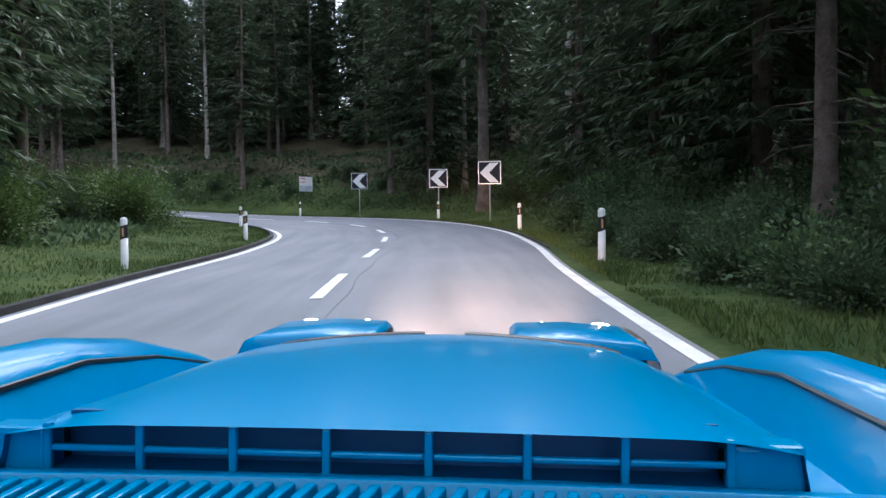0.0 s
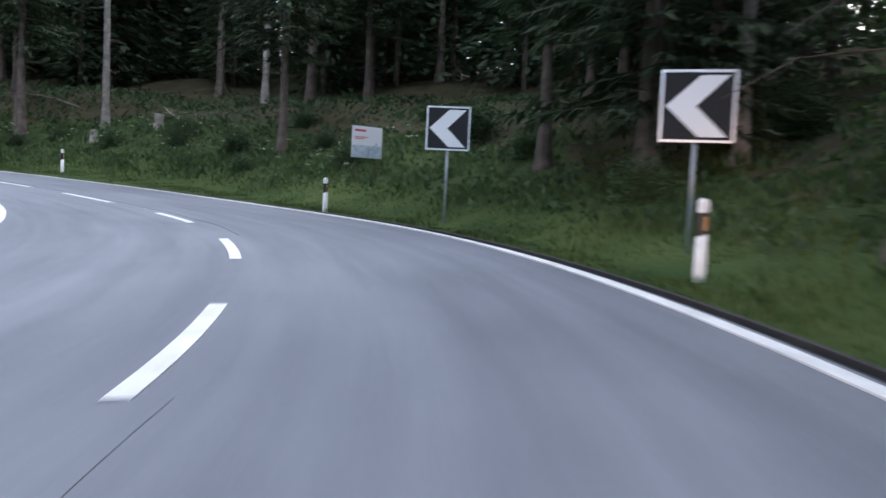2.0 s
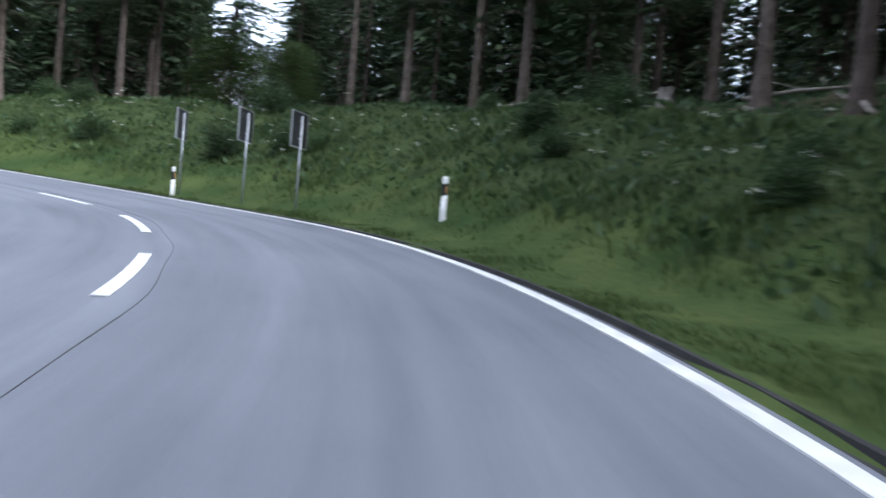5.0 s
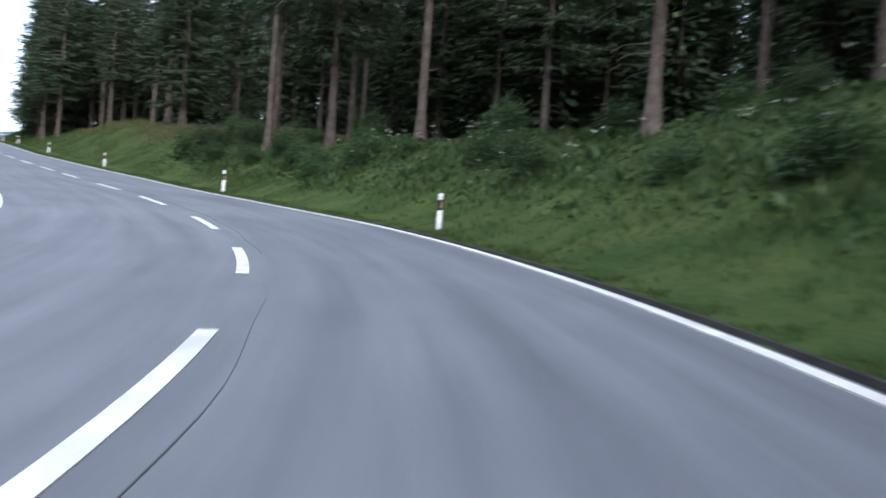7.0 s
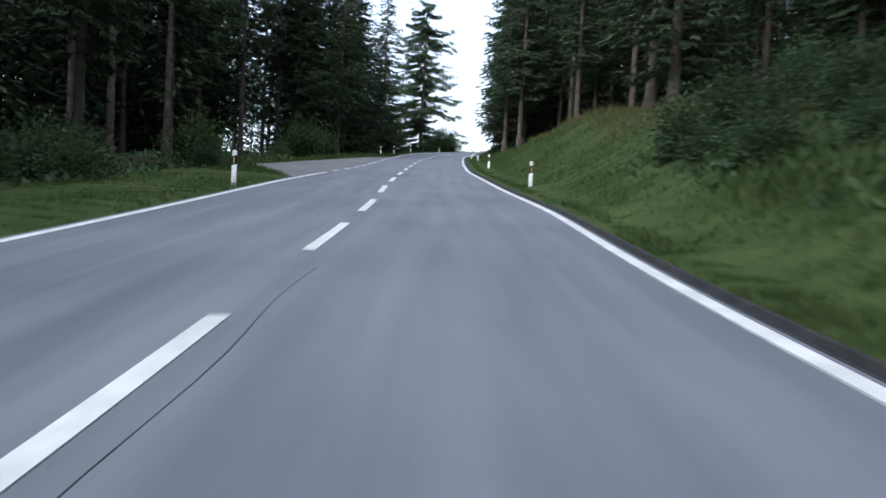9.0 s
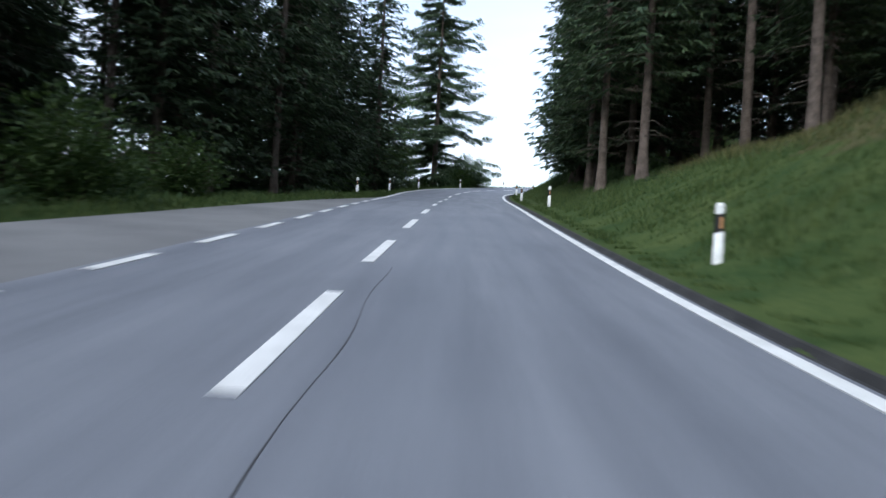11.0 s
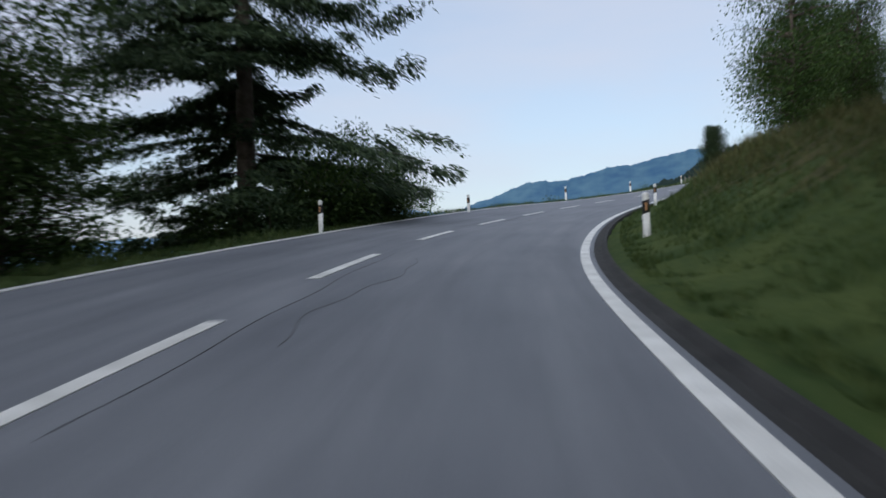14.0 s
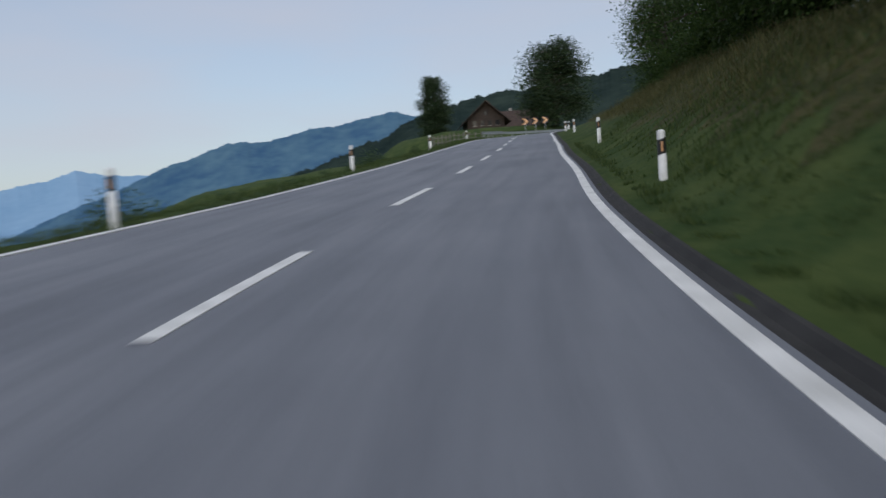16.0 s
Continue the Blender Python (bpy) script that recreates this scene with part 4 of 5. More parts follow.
    strip = loft("shut_line", rows if sgn < 0 else [r[::-1] for r in rows], M_black, bonnet, "dark shut line")
    # door and sill
    rows = [[(sgn * x, y, z) for x, z in ((0.80, 0.84), (0.87, 0.74), (0.89, 0.55), (0.86, 0.30), (0.80, 0.22))] for y in (-1.6, -0.4)]
    loft("door", rows if sgn > 0 else [r[::-1] for r in rows], M_paint, car)
    rows = []
    for y, zc in ((-1.6, 0.84), (-2.0, 0.90), (-2.4, 0.90), (-2.8, 0.82), (-3.0, 0.72)):
        rows.append([(sgn * x, y, z) for x, z in ((0.0, zc - 0.06), (0.55, zc - 0.05), (0.80, zc), (0.88, zc - 0.12), (0.90, 0.55), (0.84, 0.28))])
    loft("rear_wing", rows if sgn > 0 else [r[::-1] for r in rows], M_paint, car)
    for y in (1.62, -2.05):
        bm = bmesh.new()
        bmesh.ops.create_cone(bm, cap_ends=True, segments=28, radius1=0.33, radius2=0.33, depth=0.22, matrix=Matrix.Translation((sgn * 0.76, y, 0.33)) @ Matrix.Rotation(radians(90), 4, "Y"))
        bmesh.ops.bevel(bm, geom=[e for e in bm.edges if len(e.link_faces) == 2 and e.calc_face_angle() > 0.8], offset=0.04, segments=3, affect="EDGES")
        wheel = part("wheel", bm, M_rubber, car, "black rubber tyre")
        bm = bmesh.new()
        bmesh.ops.create_cone(bm, cap_ends=True, segments=24, radius1=0.20, radius2=0.18, depth=0.03, matrix=Matrix.Translation((sgn * 0.875, y, 0.33)) @ Matrix.Rotation(radians(90), 4, "Y"))
        part("rim", bm, M_chrome, wheel, "chrome rim")
    part("seat", box(0.5, 0.5, 0.16, (sgn * 0.38, -0.75, 0.36), 0.05), M_seat, car, "black vinyl seat")
    part("seat_back", box(0.5, 0.14, 0.55, (sgn * 0.38, -1.08, 0.62), 0.05), M_seat, car, "black vinyl seat back")
# cowl: a panel with a curved row of vent slats under the open rear of the bonnet
bow = lambda rows_: [[(x, y - 0.05 * x * x, z) for x in np.linspace(-0.80, 0.80, 23)] for y, z in rows_]  # noqa: E731
loft("cowl", bow(((0.22, 0.780), (0.50, 0.815), (0.785, 0.824), (0.79, 0.800))), M_paint, car, "blue cowl panel")
loft("vent_tray", bow(((0.79, 0.796), (0.925, 0.796))), M_black, car, "dark vent opening")
for x in np.linspace(-0.78, 0.78, 57):
    part("vent_slat", box(0.014, 0.130, 0.018, (x, 0.857 - 0.05 * x * x, 0.816), 0.003, Matrix.Rotation(-0.35 * x - 0.2, 4, "Z")), M_paint, car)
loft("vent_rim", bow(((0.922, 0.798), (0.924, 0.826), (0.946, 0.828), (0.952, 0.800))), M_paint, car)
# grille in the open rear of the bonnet: cavity with its shade painted dark, one long bar, upright ribs
part("grille_cavity", box(0.94, 0.006, 0.075, (-0.018, 1.02, 0.850)), M_bay, car, "recessed cavity panel, its shade put into a dark blue")
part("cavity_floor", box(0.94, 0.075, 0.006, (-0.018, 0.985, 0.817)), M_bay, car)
GRILLE_X = [-0.485, -0.352, -0.22, -0.09, 0.05, 0.183, 0.312, 0.449]
for a, b in zip(GRILLE_X, GRILLE_X[1:]):
    part("grille_bar", box(b - a - 0.012, 0.010, 0.009, ((a + b) / 2, 0.957, 0.851), 0.003), M_paint, car)
for x in GRILLE_X:
    part("grille_rib", box(0.012, 0.012, 0.068, (x, 0.957, 0.852), 0.003), M_paint, car)
for x, w in ((-0.532, 0.09), (0.500, 0.095)):
    part("cheek", box(w, 0.05, 0.072, (x, 0.978, 0.842), 0.008), M_paint, car)
rows = [[(x, y, z) for x in np.linspace(-0.58, 0.58, 13)] for y, z in ((2.34, 0.72), (2.5, 0.64), (2.66, 0.50), (2.66, 0.36), (2.56, 0.25))]
loft("nose", rows, M_paint, car, "blue nose panel")
part("bumper", box(1.3, 0.07, 0.07, (0, 2.69, 0.45), 0.02), M_chrome, car, "chrome front bumper")
part("dashboard", box(1.5, 0.30, 0.10, (0, 0.12, 0.70), 0.04), M_seat, car, "black vinyl dashboard")
part("floor_pan", box(1.5, 4.6, 0.06, (0, -0.2, 0.24), 0.02), M_black, car)
rows = [[(x, y, z) for x in np.linspace(-0.56, 0.56, 9)] for y, z in ((-1.2, 0.82), (-1.6, 0.84), (-2.4, 0.84), (-2.85, 0.76), (-3.05, 0.62), (-3.05, 0.35))]
loft("rear_deck", rows, M_paint, car)
for sgn in (-1, 1):
    lamp = new("headlamp_beam", bpy.data.lights.new("headlamp_beam", "SPOT"))
    lamp.data.energy, lamp.data.color, lamp.data.spot_size, lamp.data.spot_blend, lamp.data.shadow_soft_size = 2900, (1.0, 0.56, 0.34), radians(21), 1.0, 0.07
    lamp.matrix_world = CAR @ look((sgn * 0.43, 2.72, 0.735), (sgn * 0.5, 16.0, 0.15))


# ---------------------------------------------------------------- far bend: guard rail, chevrons, house, fence
def guard_rail(s0, s1, d):
    """A steel guard rail: W-shaped beam on posts."""
    root = new("guard_rail")
    n = max(2, int((s1 - s0) / 2))
    prof = [(0.0, 0.72), (0.04, 0.68), (0.04, 0.62), (0.0, 0.585), (0.04, 0.55), (0.04, 0.48), (0.0, 0.44)]
    vs, fs = [], []
    for j, s in enumerate(np.linspace(s0, s1, n * 2)):
        for o, z in prof:
            p = on_road(s, d - o)
            vs.append((p.x, p.y, p.z + z + 0.05))
        if j:
            for k in range(6):
                a = (j - 1) * 7 + k
                fs.append((a, a + 1, a + 8, a + 7))
    beam = new("beam", mesh_from("beam", vs, fs, [M_galv], True))
    beam.parent = root
    for s in np.linspace(s0 + 0.3, s1 - 0.3, n):
        p = on_road(s, d + 0.06)
        part("post", box(0.07, 0.07, 1.3, (p.x, p.y, p.z + 0.15)), M_galv, root)
    return tagged(root, "grey galvanised steel guard rail round the outer bend", "guard rail")


guard_rail(S0 + 318, S0 + 362, -4.6)


def far_chevron():
    root = new("curve_marker")
    vs, fs = tube([(0, 0, -0.4), (0, 0, 1.5)], [0.04, 0.04], 8)
    p = new("post", mesh_from("post", vs, fs, [M_galv]))
    p.parent = root
    part("plate", box(0.9, 0.03, 0.9, (0, 0, 1.75), 0.01), M_sign_black, root)
    bm = bmesh.new()
    q = [(0.40, 0.0), (-0.02, 0.40), (-0.38, 0.40), (0.04, 0.0), (-0.38, -0.40), (-0.02, -0.40)]
    b = [bm.verts.new((x, -0.02, 1.75 + z)) for x, z in q]
    bm.faces.new((b[0], b[1], b[2], b[3]))
    bm.faces.new((b[0], b[3], b[4], b[5]))
    part("arrow", bm, M_amber, root, "pale orange arrow")
    return tagged(root, "square curve marker with an orange arrow, on a short post", "road sign", "curve markers on the far bend")


fc = None
for k in range(3):
    x, y = -201.2 + 1.05 * k, 161.8 + 0.75 * k
    m = face_to(x, y, -143, 85, 26.3)
    if fc is None:
        fc = far_chevron()
        fc.matrix_basis = m
    else:
        copy_thing(fc, m)


def farmhouse():
    """A dark timber farmhouse: whitewashed ground floor, boarded gable, steep tiled roof with wide eaves, chimney."""
    root = new("farmhouse")
    part("ground_floor", box(9, 12, 2.8, (0, 0, 1.2)), M_render, root, "whitewashed ground floor")
    part("upper_wall", box(9.06, 12.06, 2.4, (0, 0, 3.8)), M_timber, root, "dark boarded upper wall")
    for y in (-6.03, 6.03):
        bm = bmesh.new()
        f = [bm.verts.new((x, y, z)) for x, z in ((-4.53, 5.0), (4.53, 5.0), (0, 8.6))]
        b = [bm.verts.new((x, y * 0.98, z)) for x, z in ((-4.53, 5.0), (4.53, 5.0), (0, 8.6))]
        bm.faces.new(f)
        bm.faces.new(b[::-1])
        for i in range(3):
            bm.faces.new((f[i], b[i], b[(i + 1) % 3], f[(i + 1) % 3]))
        part("gable", bm, M_timber, root)
    for sgn in (-1, 1):
        bm = bmesh.new()
        q = [(sgn * 6.0, -7.4, 3.8), (sgn * 6.0, 7.4, 3.8), (0, 7.4, 8.72), (0, -7.4, 8.72)]
        a = [bm.verts.new(p) for p in q]
        b = [bm.verts.new((p[0], p[1], p[2] + 0.22)) for p in q]
        bm.faces.new(a)
        bm.faces.new(b[::-1])
        for i in range(4):
            bm.faces.new((a[i], a[(i + 1) % 4], b[(i + 1) % 4], b[i]))
        part("roof", bm, M_tiles, root, "brown tiled roof slope")
    part("chimney", box(0.8, 0.8, 1.8, (1.2, 1.5, 8.8), 0.03), M_render, root)
    for y in (-6.06,):
        for x in (-2.8, -0.9, 0.9, 2.8):
            w = part("window", box(0.95, 0.08, 1.15, (x, y, 3.9)), M_pane, root, "dark pane")
            part("frame", box(1.1, 0.05, 0.09, (x, y - 0.02, 3.32)), M_render, w)
        for x in (-2.4, 2.4):
            part("window", box(1.0, 0.08, 1.1, (x, y + 0.0, 1.5)), M_pane, root)
        part("window", box(0.8, 0.08, 0.9, (0, y, 6.2)), M_pane, root)
    part("door", box(1.0, 0.10, 2.0, (0, -6.05, 1.0), 0.01), M_timber, root, "dark wooden door")
    return tagged(root, "dark timber farmhouse with a steep brown tiled roof", "house")


house = farmhouse()
house.matrix_basis = pose(-240.2, 199.2, gz(-240.2, 199.2) - 0.2, 0, 0, 48) @ Matrix.Diagonal((0.82, 0.82, 0.88, 1))

barn = copy_thing(house, pose(-238.6, 208.3, gz(-238.6, 208.3) - 0.2, 0, 0, 135) @ Matrix.Diagonal((0.8, 0.8, 0.92, 1)))
tagged(barn, "dark timber barn with a tiled roof behind the farmhouse", "barn")
FENCE_S = np.arange(296, 330, 2.6)
rail_fence = tagged(new("field_fence"), "weathered wooden field fence beside the road", "fence")
for a, b in zip(FENCE_S, FENCE_S[1:]):
    p, q = on_road(S0 + a, -6.4), on_road(S0 + b, -6.4)
    p.z, q.z = gz(p.x, p.y), gz(q.x, q.y)
    part("post", box(0.10, 0.10, 1.5, (p.x, p.y, p.z + 0.45), 0.01), M_fence, rail_fence)
    for h in (0.55, 0.95):
        vs, fs = tube([(p.x, p.y, p.z + h), (q.x, q.y, q.z + h)], [0.035, 0.03], 6)
        r = new("rail", mesh_from("rail", vs, fs, [M_fence]))
        r.parent = rail_fence


# ---------------------------------------------------------------- distance: three ranges of hills
def ridge(name, label, material, far, profile, rough, seed, foot=0.55, drop=-60.0, jag=0.0, spur=0.003, eye=(-143.4, 84.9, 16.7)):
    """A range of hills: crest by bearing and elevation, falling towards the valley with spurs and gullies."""
    az = np.arange(profile[0][0], profile[-1][0], -0.12 if profile[0][0] > profile[-1][0] else 0.12)
    pa, pe = np.array(profile).T
    order = np.argsort(pa)
    el = np.interp(az, pa[order], pe[order])
    rg = np.random.default_rng(seed)
    ph = rg.uniform(0, 6.28, 12)
    n1 = sum(np.sin(az * k * 1.7 + ph[i]) / (i + 1.5) for i, k in enumerate((0.7, 1.3, 2.9, 5.3, 9.1, 15.0)))
    low = el
    el = el + rough * n1 + jag * rg.uniform(-1, 1, len(az))
    n0 = sum(np.sin(az * k + ph[6 + i]) for i, k in enumerate((0.35, 0.8, 1.5)))
    vs, fs, m = [], [], 14
    for j, (a, e, w) in enumerate(zip(np.radians(az), np.radians(el), np.radians(low))):
        for k in range(m):
            u = k / (m - 1)
            d = far * (1 - (1 - foot) * u + spur * 6.7 * u * math.sin(2 * n0[j] + 7 * u))
            z = (eye[2] + far * math.tan(w)) * (1 - u) ** 1.15 + far * (math.tan(e) - math.tan(w)) * (1 - u) ** 9 + drop * u + far * spur * math.sin(2 * n0[j] + 9 * u) * math.sin(math.pi * u)
            vs.append((eye[0] - math.sin(a) * d, eye[1] + math.cos(a) * d, z))
        if j:
            for k in range(m - 1):
                b = (j - 1) * m + k
                fs.append((b, b + 1, b + 1 + m, b + m))
    ob = new(name, mesh_from(name, vs, fs, [material], True))
    return tagged(ob, label, "hills", kind="structure")


ridge("backdrop", "distant mountain range, paled to blue by painted-in haze", M_hill_far, 4200, [(100, 2.4), (90, 2.8), (82, 3.2), (74.8, 3.73), (72.8, 4.22), (70.7, 4.85), (68.6, 4.38), (66.4, 4.45), (64.1, 3.86), (55, 3.0)], 0.08, 3, drop=-300, spur=0.0006)
ridge("backdrop", "mountain ridge across the valley, haze painted in as blue-green", M_hill_mid, 2300, [(78, -1.0), (72.2, 1.79), (69.4, 2.7), (66.8, 3.98), (64.0, 5.09), (60.3, 6.4), (58.3, 6.45), (55.7, 6.76), (54.0, 7.2), (50.5, 7.67), (47.0, 8.3), (46.1, 7.98), (42.6, 7.2), (20, 5)], 0.09, 4, drop=-200, jag=0.02)
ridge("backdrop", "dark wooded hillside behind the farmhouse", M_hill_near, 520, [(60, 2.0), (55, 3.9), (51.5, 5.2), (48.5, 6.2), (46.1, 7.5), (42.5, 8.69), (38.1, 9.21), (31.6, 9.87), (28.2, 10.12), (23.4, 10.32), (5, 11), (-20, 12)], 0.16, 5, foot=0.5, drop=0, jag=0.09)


# ---------------------------------------------------------------- woods
PROTO = [
    spruce("spruce_tree", 11, 25, 6.5, 3.1, 1.0, 0.24, 26), spruce("spruce_tree", 12, 28, 8.5, 3.0, 1.0, 0.22, 30),
    spruce("spruce_tree", 13, 23, 4.5, 3.3, 1.0, 0.20, 22), spruce("spruce_tree", 14, 24, 2.0, 3.9, 1.15, 0.26, 8),
    spruce("spruce_tree", 15, 20, 1.0, 3.5, 1.15, 0.22, 4),
]
for p in PROTO:
    tagged(p, "tall dark green spruce with a bare lower trunk", "tree", "spruces of the roadside forest")
for p in PROTO[3:]:
    tagged(p, "dark green spruce with drooping boughs almost to the ground", "tree", "spruces of the roadside forest")
PALE = [spruce("fir_tree", 17, 26, 11.0, 2.5, 1.0, 0.21, 18, bark=M_bark_pale)]
tagged(PALE[0], "tall fir with a pale grey bare lower trunk", "tree", "pale-barked firs of the roadside forest")
BIG = [spruce("lone_spruce", 19, 27, 1.2, 6.9, 8.0, 0.40, 26, power=0.42, step=1.75, wild=0.85)]
tagged(BIG[0], "large open-crowned spruce standing at the valley edge", "tree")
LEAFY = [broadleaf("beech_tree", 21, 11, 3.4, 1.0, 22000, 0.14, full=True), broadleaf("beech_tree", 22, 8, 3.0, 0.4, 20000, 0.13, full=True)]
for p in LEAFY:
    tagged(p, "leafy green broadleaf tree at the forest edge", "tree", "broadleaf trees")
ROUND = [broadleaf("lime_tree", 23, 14, 3.7, 0.3, 30000, 0.26, M_leaf_dark, radius=0.3, full=True), broadleaf("lime_tree", 24, 15, 7.0, 0.8, 34000, 0.32, M_leaf_dark, radius=0.4, full=True)]
tagged(ROUND[0], "tall narrow leafy tree beside the farmhouse", "tree")
tagged(ROUND[1], "broad leafy tree behind the far bend", "tree")
THIN = [broadleaf("young_ash", 25, 5.5, 2.2, 0.8, 4200, 0.13, trunks=3, radius=0.06)]
THIN.append(broadleaf("young_ash", 26, 11, 3.0, 2.5, 6000, 0.14, trunks=2, radius=0.09))
for p in THIN:
    tagged(p, "thin leafy young tree at the valley edge", "tree", "young trees at the valley edge")
BUSH = [shrub("bush", 31, 1.9, 2.6, 4600, 0.115), shrub("bush", 32, 1.2, 2.0, 3600, 0.10), shrub("bush", 33, 2.8, 2.8, 5600, 0.12, M_leaf)]
for p in BUSH:
    tagged(p, "dense dark green bush in the undergrowth", "bush", "bushes beside the road")
used = set()
taken = []


def plant(kinds, which, x, y, turn, size=1.0, lift=0.0):
    m = pose(x, y, gz(x, y) - 0.1 + lift, 0, 0, turn) @ Matrix.Diagonal((size, size, size, 1))
    taken.append((x, y))
    if id(kinds[which]) not in used:
        used.add(id(kinds[which]))
        kinds[which].matrix_basis = m
    else:
        copy_thing(kinds[which], m).matrix_basis = m


def road_gap(x, y):
    return float(np.sqrt(((RD[:, 0] - x) ** 2 + (RD[:, 1] - y) ** 2).min()))


def in_gap(x, y):
    """A narrow clearing up the slope, through which the sky shows."""
    u, v = (x - 0.0) * 0.099 + (y - 0.0) * 0.995, (x - 0.0) * -0.995 + (y - 0.0) * 0.099
    return u > 24 and abs(v) < 2.4 + 0.035 * u


rng = random.Random(5)


def woods(n, s0, s1, d0, d1, kinds, picks, apart=2.6, keep=7.5, lo=0.85, hi=1.15):
    """Scatters n plants between s0..s1 along and d0..d1 across the road, apart from one another and off the road."""
    made = tries = 0
    while made < n and tries < n * 30:
        tries += 1
        s, d = rng.uniform(s0, s1), rng.uniform(d0, d1)
        p = on_road(S0 + s, d)
        if road_gap(p.x, p.y) < keep or in_gap(p.x, p.y) or any((p.x - a) ** 2 + (p.y - b) ** 2 < apart**2 for a, b in taken):
            continue
        plant(kinds, rng.choice(picks), p.x, p.y, rng.uniform(0, 360), rng.uniform(lo, hi))
        made += 1


# trees that stand out one by one
plant(BIG, 0, -139.4, 65.2, 40, 1.0)
for x, y, k in ((-12.0, -31.3, 3), (-7.7, -34.7, 4), (-1.1, -33.8, 3), (4.4, -38.3, 3)):
    plant(PROTO, k, x, y, 70 * k + x, 1.1)
plant(PROTO, 0, -21.7, -31.5, 10, 1.35)
for k, (x, y) in enumerate(((-11.5, -33.9), (9.8, -9.0), (13.7, -16.6), (-20.4, -37.3), (20.3, -12.2), (30.1, 25.0))):
    plant(PALE, 0, x, y, 50 * k, 0.9 + 0.05 * k)
for k, (x, y) in enumerate(((17.8, -12.8), (12.8, -2.7), (9.2, -4.9), (10.6, -4.1), (12.8, 3.8), (12.7, 0.8), (33.1, 32.0), (26.0, 41.0), (-29.7, 42.7), (-35.3, 42.4), (-9.4, 31.6), (-23.5, 40.6), (-3.9, 32.2), (-33.2, 39.9),
                            (-27.0, 38.0), (-30.2, 56.3), (-29.0, 57.9), (-87.4, 35.3), (-88.3, 37.0), (-92.2, 37.6), (-93.3, 38.8), (-82.6, 32.0), (-53.2, 24.3), (-82.7, 60.9), (-75.8, 57.5), (-92.2, 58.9), (-94.0, 60.8))):
    plant(PROTO, (0, 1, 2, 1)[k % 4], x, y, 37 * k, 0.9 + 0.06 * (k % 4))
for x, y, k in ((-101.6, 63.2, 3), (-97.6, 62.7, 3), (-105.0, 66.6, 4), (-107.9, 67.5, 4), (-91.1, 62.7, 3)):
    plant(PROTO, k, x, y, 40 * k, 1.0)
for x, y, k in ((-112.8, 73.0, 1), (-115.7, 75.9, 0)):
    plant(LEAFY, k, x, y, 60 * k, 0.9)
for x, y, k, z in ((-138.7, 92.6, 0, 1.0), (-145.2, 100.2, 1, 1.0), (-150.7, 109.2, 0, 1.0), (-154.2, 115.2, 1, 1.1)):
    plant(LEAFY, k, x, y, 80 * k, z)
for s, d, k, z in ((262, 13.0, 0, 1.0), (268, 11.5, 1, 1.1), (274, 13.0, 0, 1.0), (279, 11.0, 1, 1.2), (285, 12.5, 0, 1.0), (291, 11.0, 1, 1.1), (298, 12.0, 1, 1.0)):
    p = on_road(S0 + s, d)
    plant(LEAFY, k, p.x, p.y, 47 * s, z)
plant(ROUND, 0, -244.2, 189.2, 20, 1.0)
plant(ROUND, 1, -214.2, 187.9, 20, 1.0)
plant(ROUND, 1, -205.2, 205.2, 120, 0.8)
for x, y, k in ((-142.7, 70.1, 1.0), (-146.0, 71.9, 0.9), (-149.8, 75.3, 0.75)):
    plant(THIN, 0, x, y, 90 * k, k)
for x, y, top in ((-162.8, 77.6, 22.2), (-160.2, 75.3, 20.0)):
    plant(THIN, 1, x, y, 7 * x, (top - gz(x, y)) / 11)
plant(THIN, 1, -132.4, 58.5, 30, 1.3)
plant(THIN, 1, -133.6, 55.9, 150, 1.5)
for s, d, k, z in ((211, -11, 0, 0.9), (214, -13.5, 1, 1.1), (216, -10.0, 1, 0.9), (219, -13, 0, 0.9), (209, -15, 0, 1.1)):
    p = on_road(S0 + s, d)
    plant(LEAFY, k, p.x, p.y, 31 * s, z)
plant(BUSH, 2, -137.4, 67.4, 40, 1.3)
plant(BUSH, 0, -135.8, 65.4, 140, 1.2)
plant(BUSH, 2, -141.4, 71.3, 10, 1.1)
plant(BUSH, 2, -139.8, 68.6, 100, 1.2)
woods(64, -40, 66, 10, 52, PROTO, (0, 1, 2, 2), 2.4, 10)
woods(18, -20, 34, 8.5, 15, PROTO, (2, 3, 4), 2.6, 8.5)
woods(54, 55, 116, 14.5, 42, PROTO, (0, 1, 2, 2), 3.2, 14)
woods(36, 112, 172, 12.0, 40, PROTO, (0, 1, 2, 3), 3.0, 12)
for s, d, k in ((171, 8.6, 2), (174.5, 7.6, 2), (181.2, 8.6, 3), (178.5, 9.8, 4), (185, 8.8, 3), (188.5, 8.6, 4), (191.5, 10.2, 3), (194.5, 9.2, 4), (196.5, 10.6, 3), (200, 11.0, 0), (203.5, 12.5, 3), (207, 14.0, 3)):
    p = on_road(S0 + s, d)
    plant(PROTO, k, p.x, p.y, 53 * s, 0.92 + 0.04 * (s % 4))
for s, d, k, z in ((204.5, 10.9, 2, 1.1), (206.5, 12.0, 2, 1.35), (203, 10.6, 2, 0.95), (208, 11.0, 2, 1.2), (256, 11.5, 2, 1.4), (264, 11, 2, 1.3), (271, 11, 2, 1.4), (278, 10.5, 2, 1.2), (286, 10, 2, 1.3)):
    p = on_road(S0 + s, d)
    plant(BUSH, k, p.x, p.y, 53 * s, z)
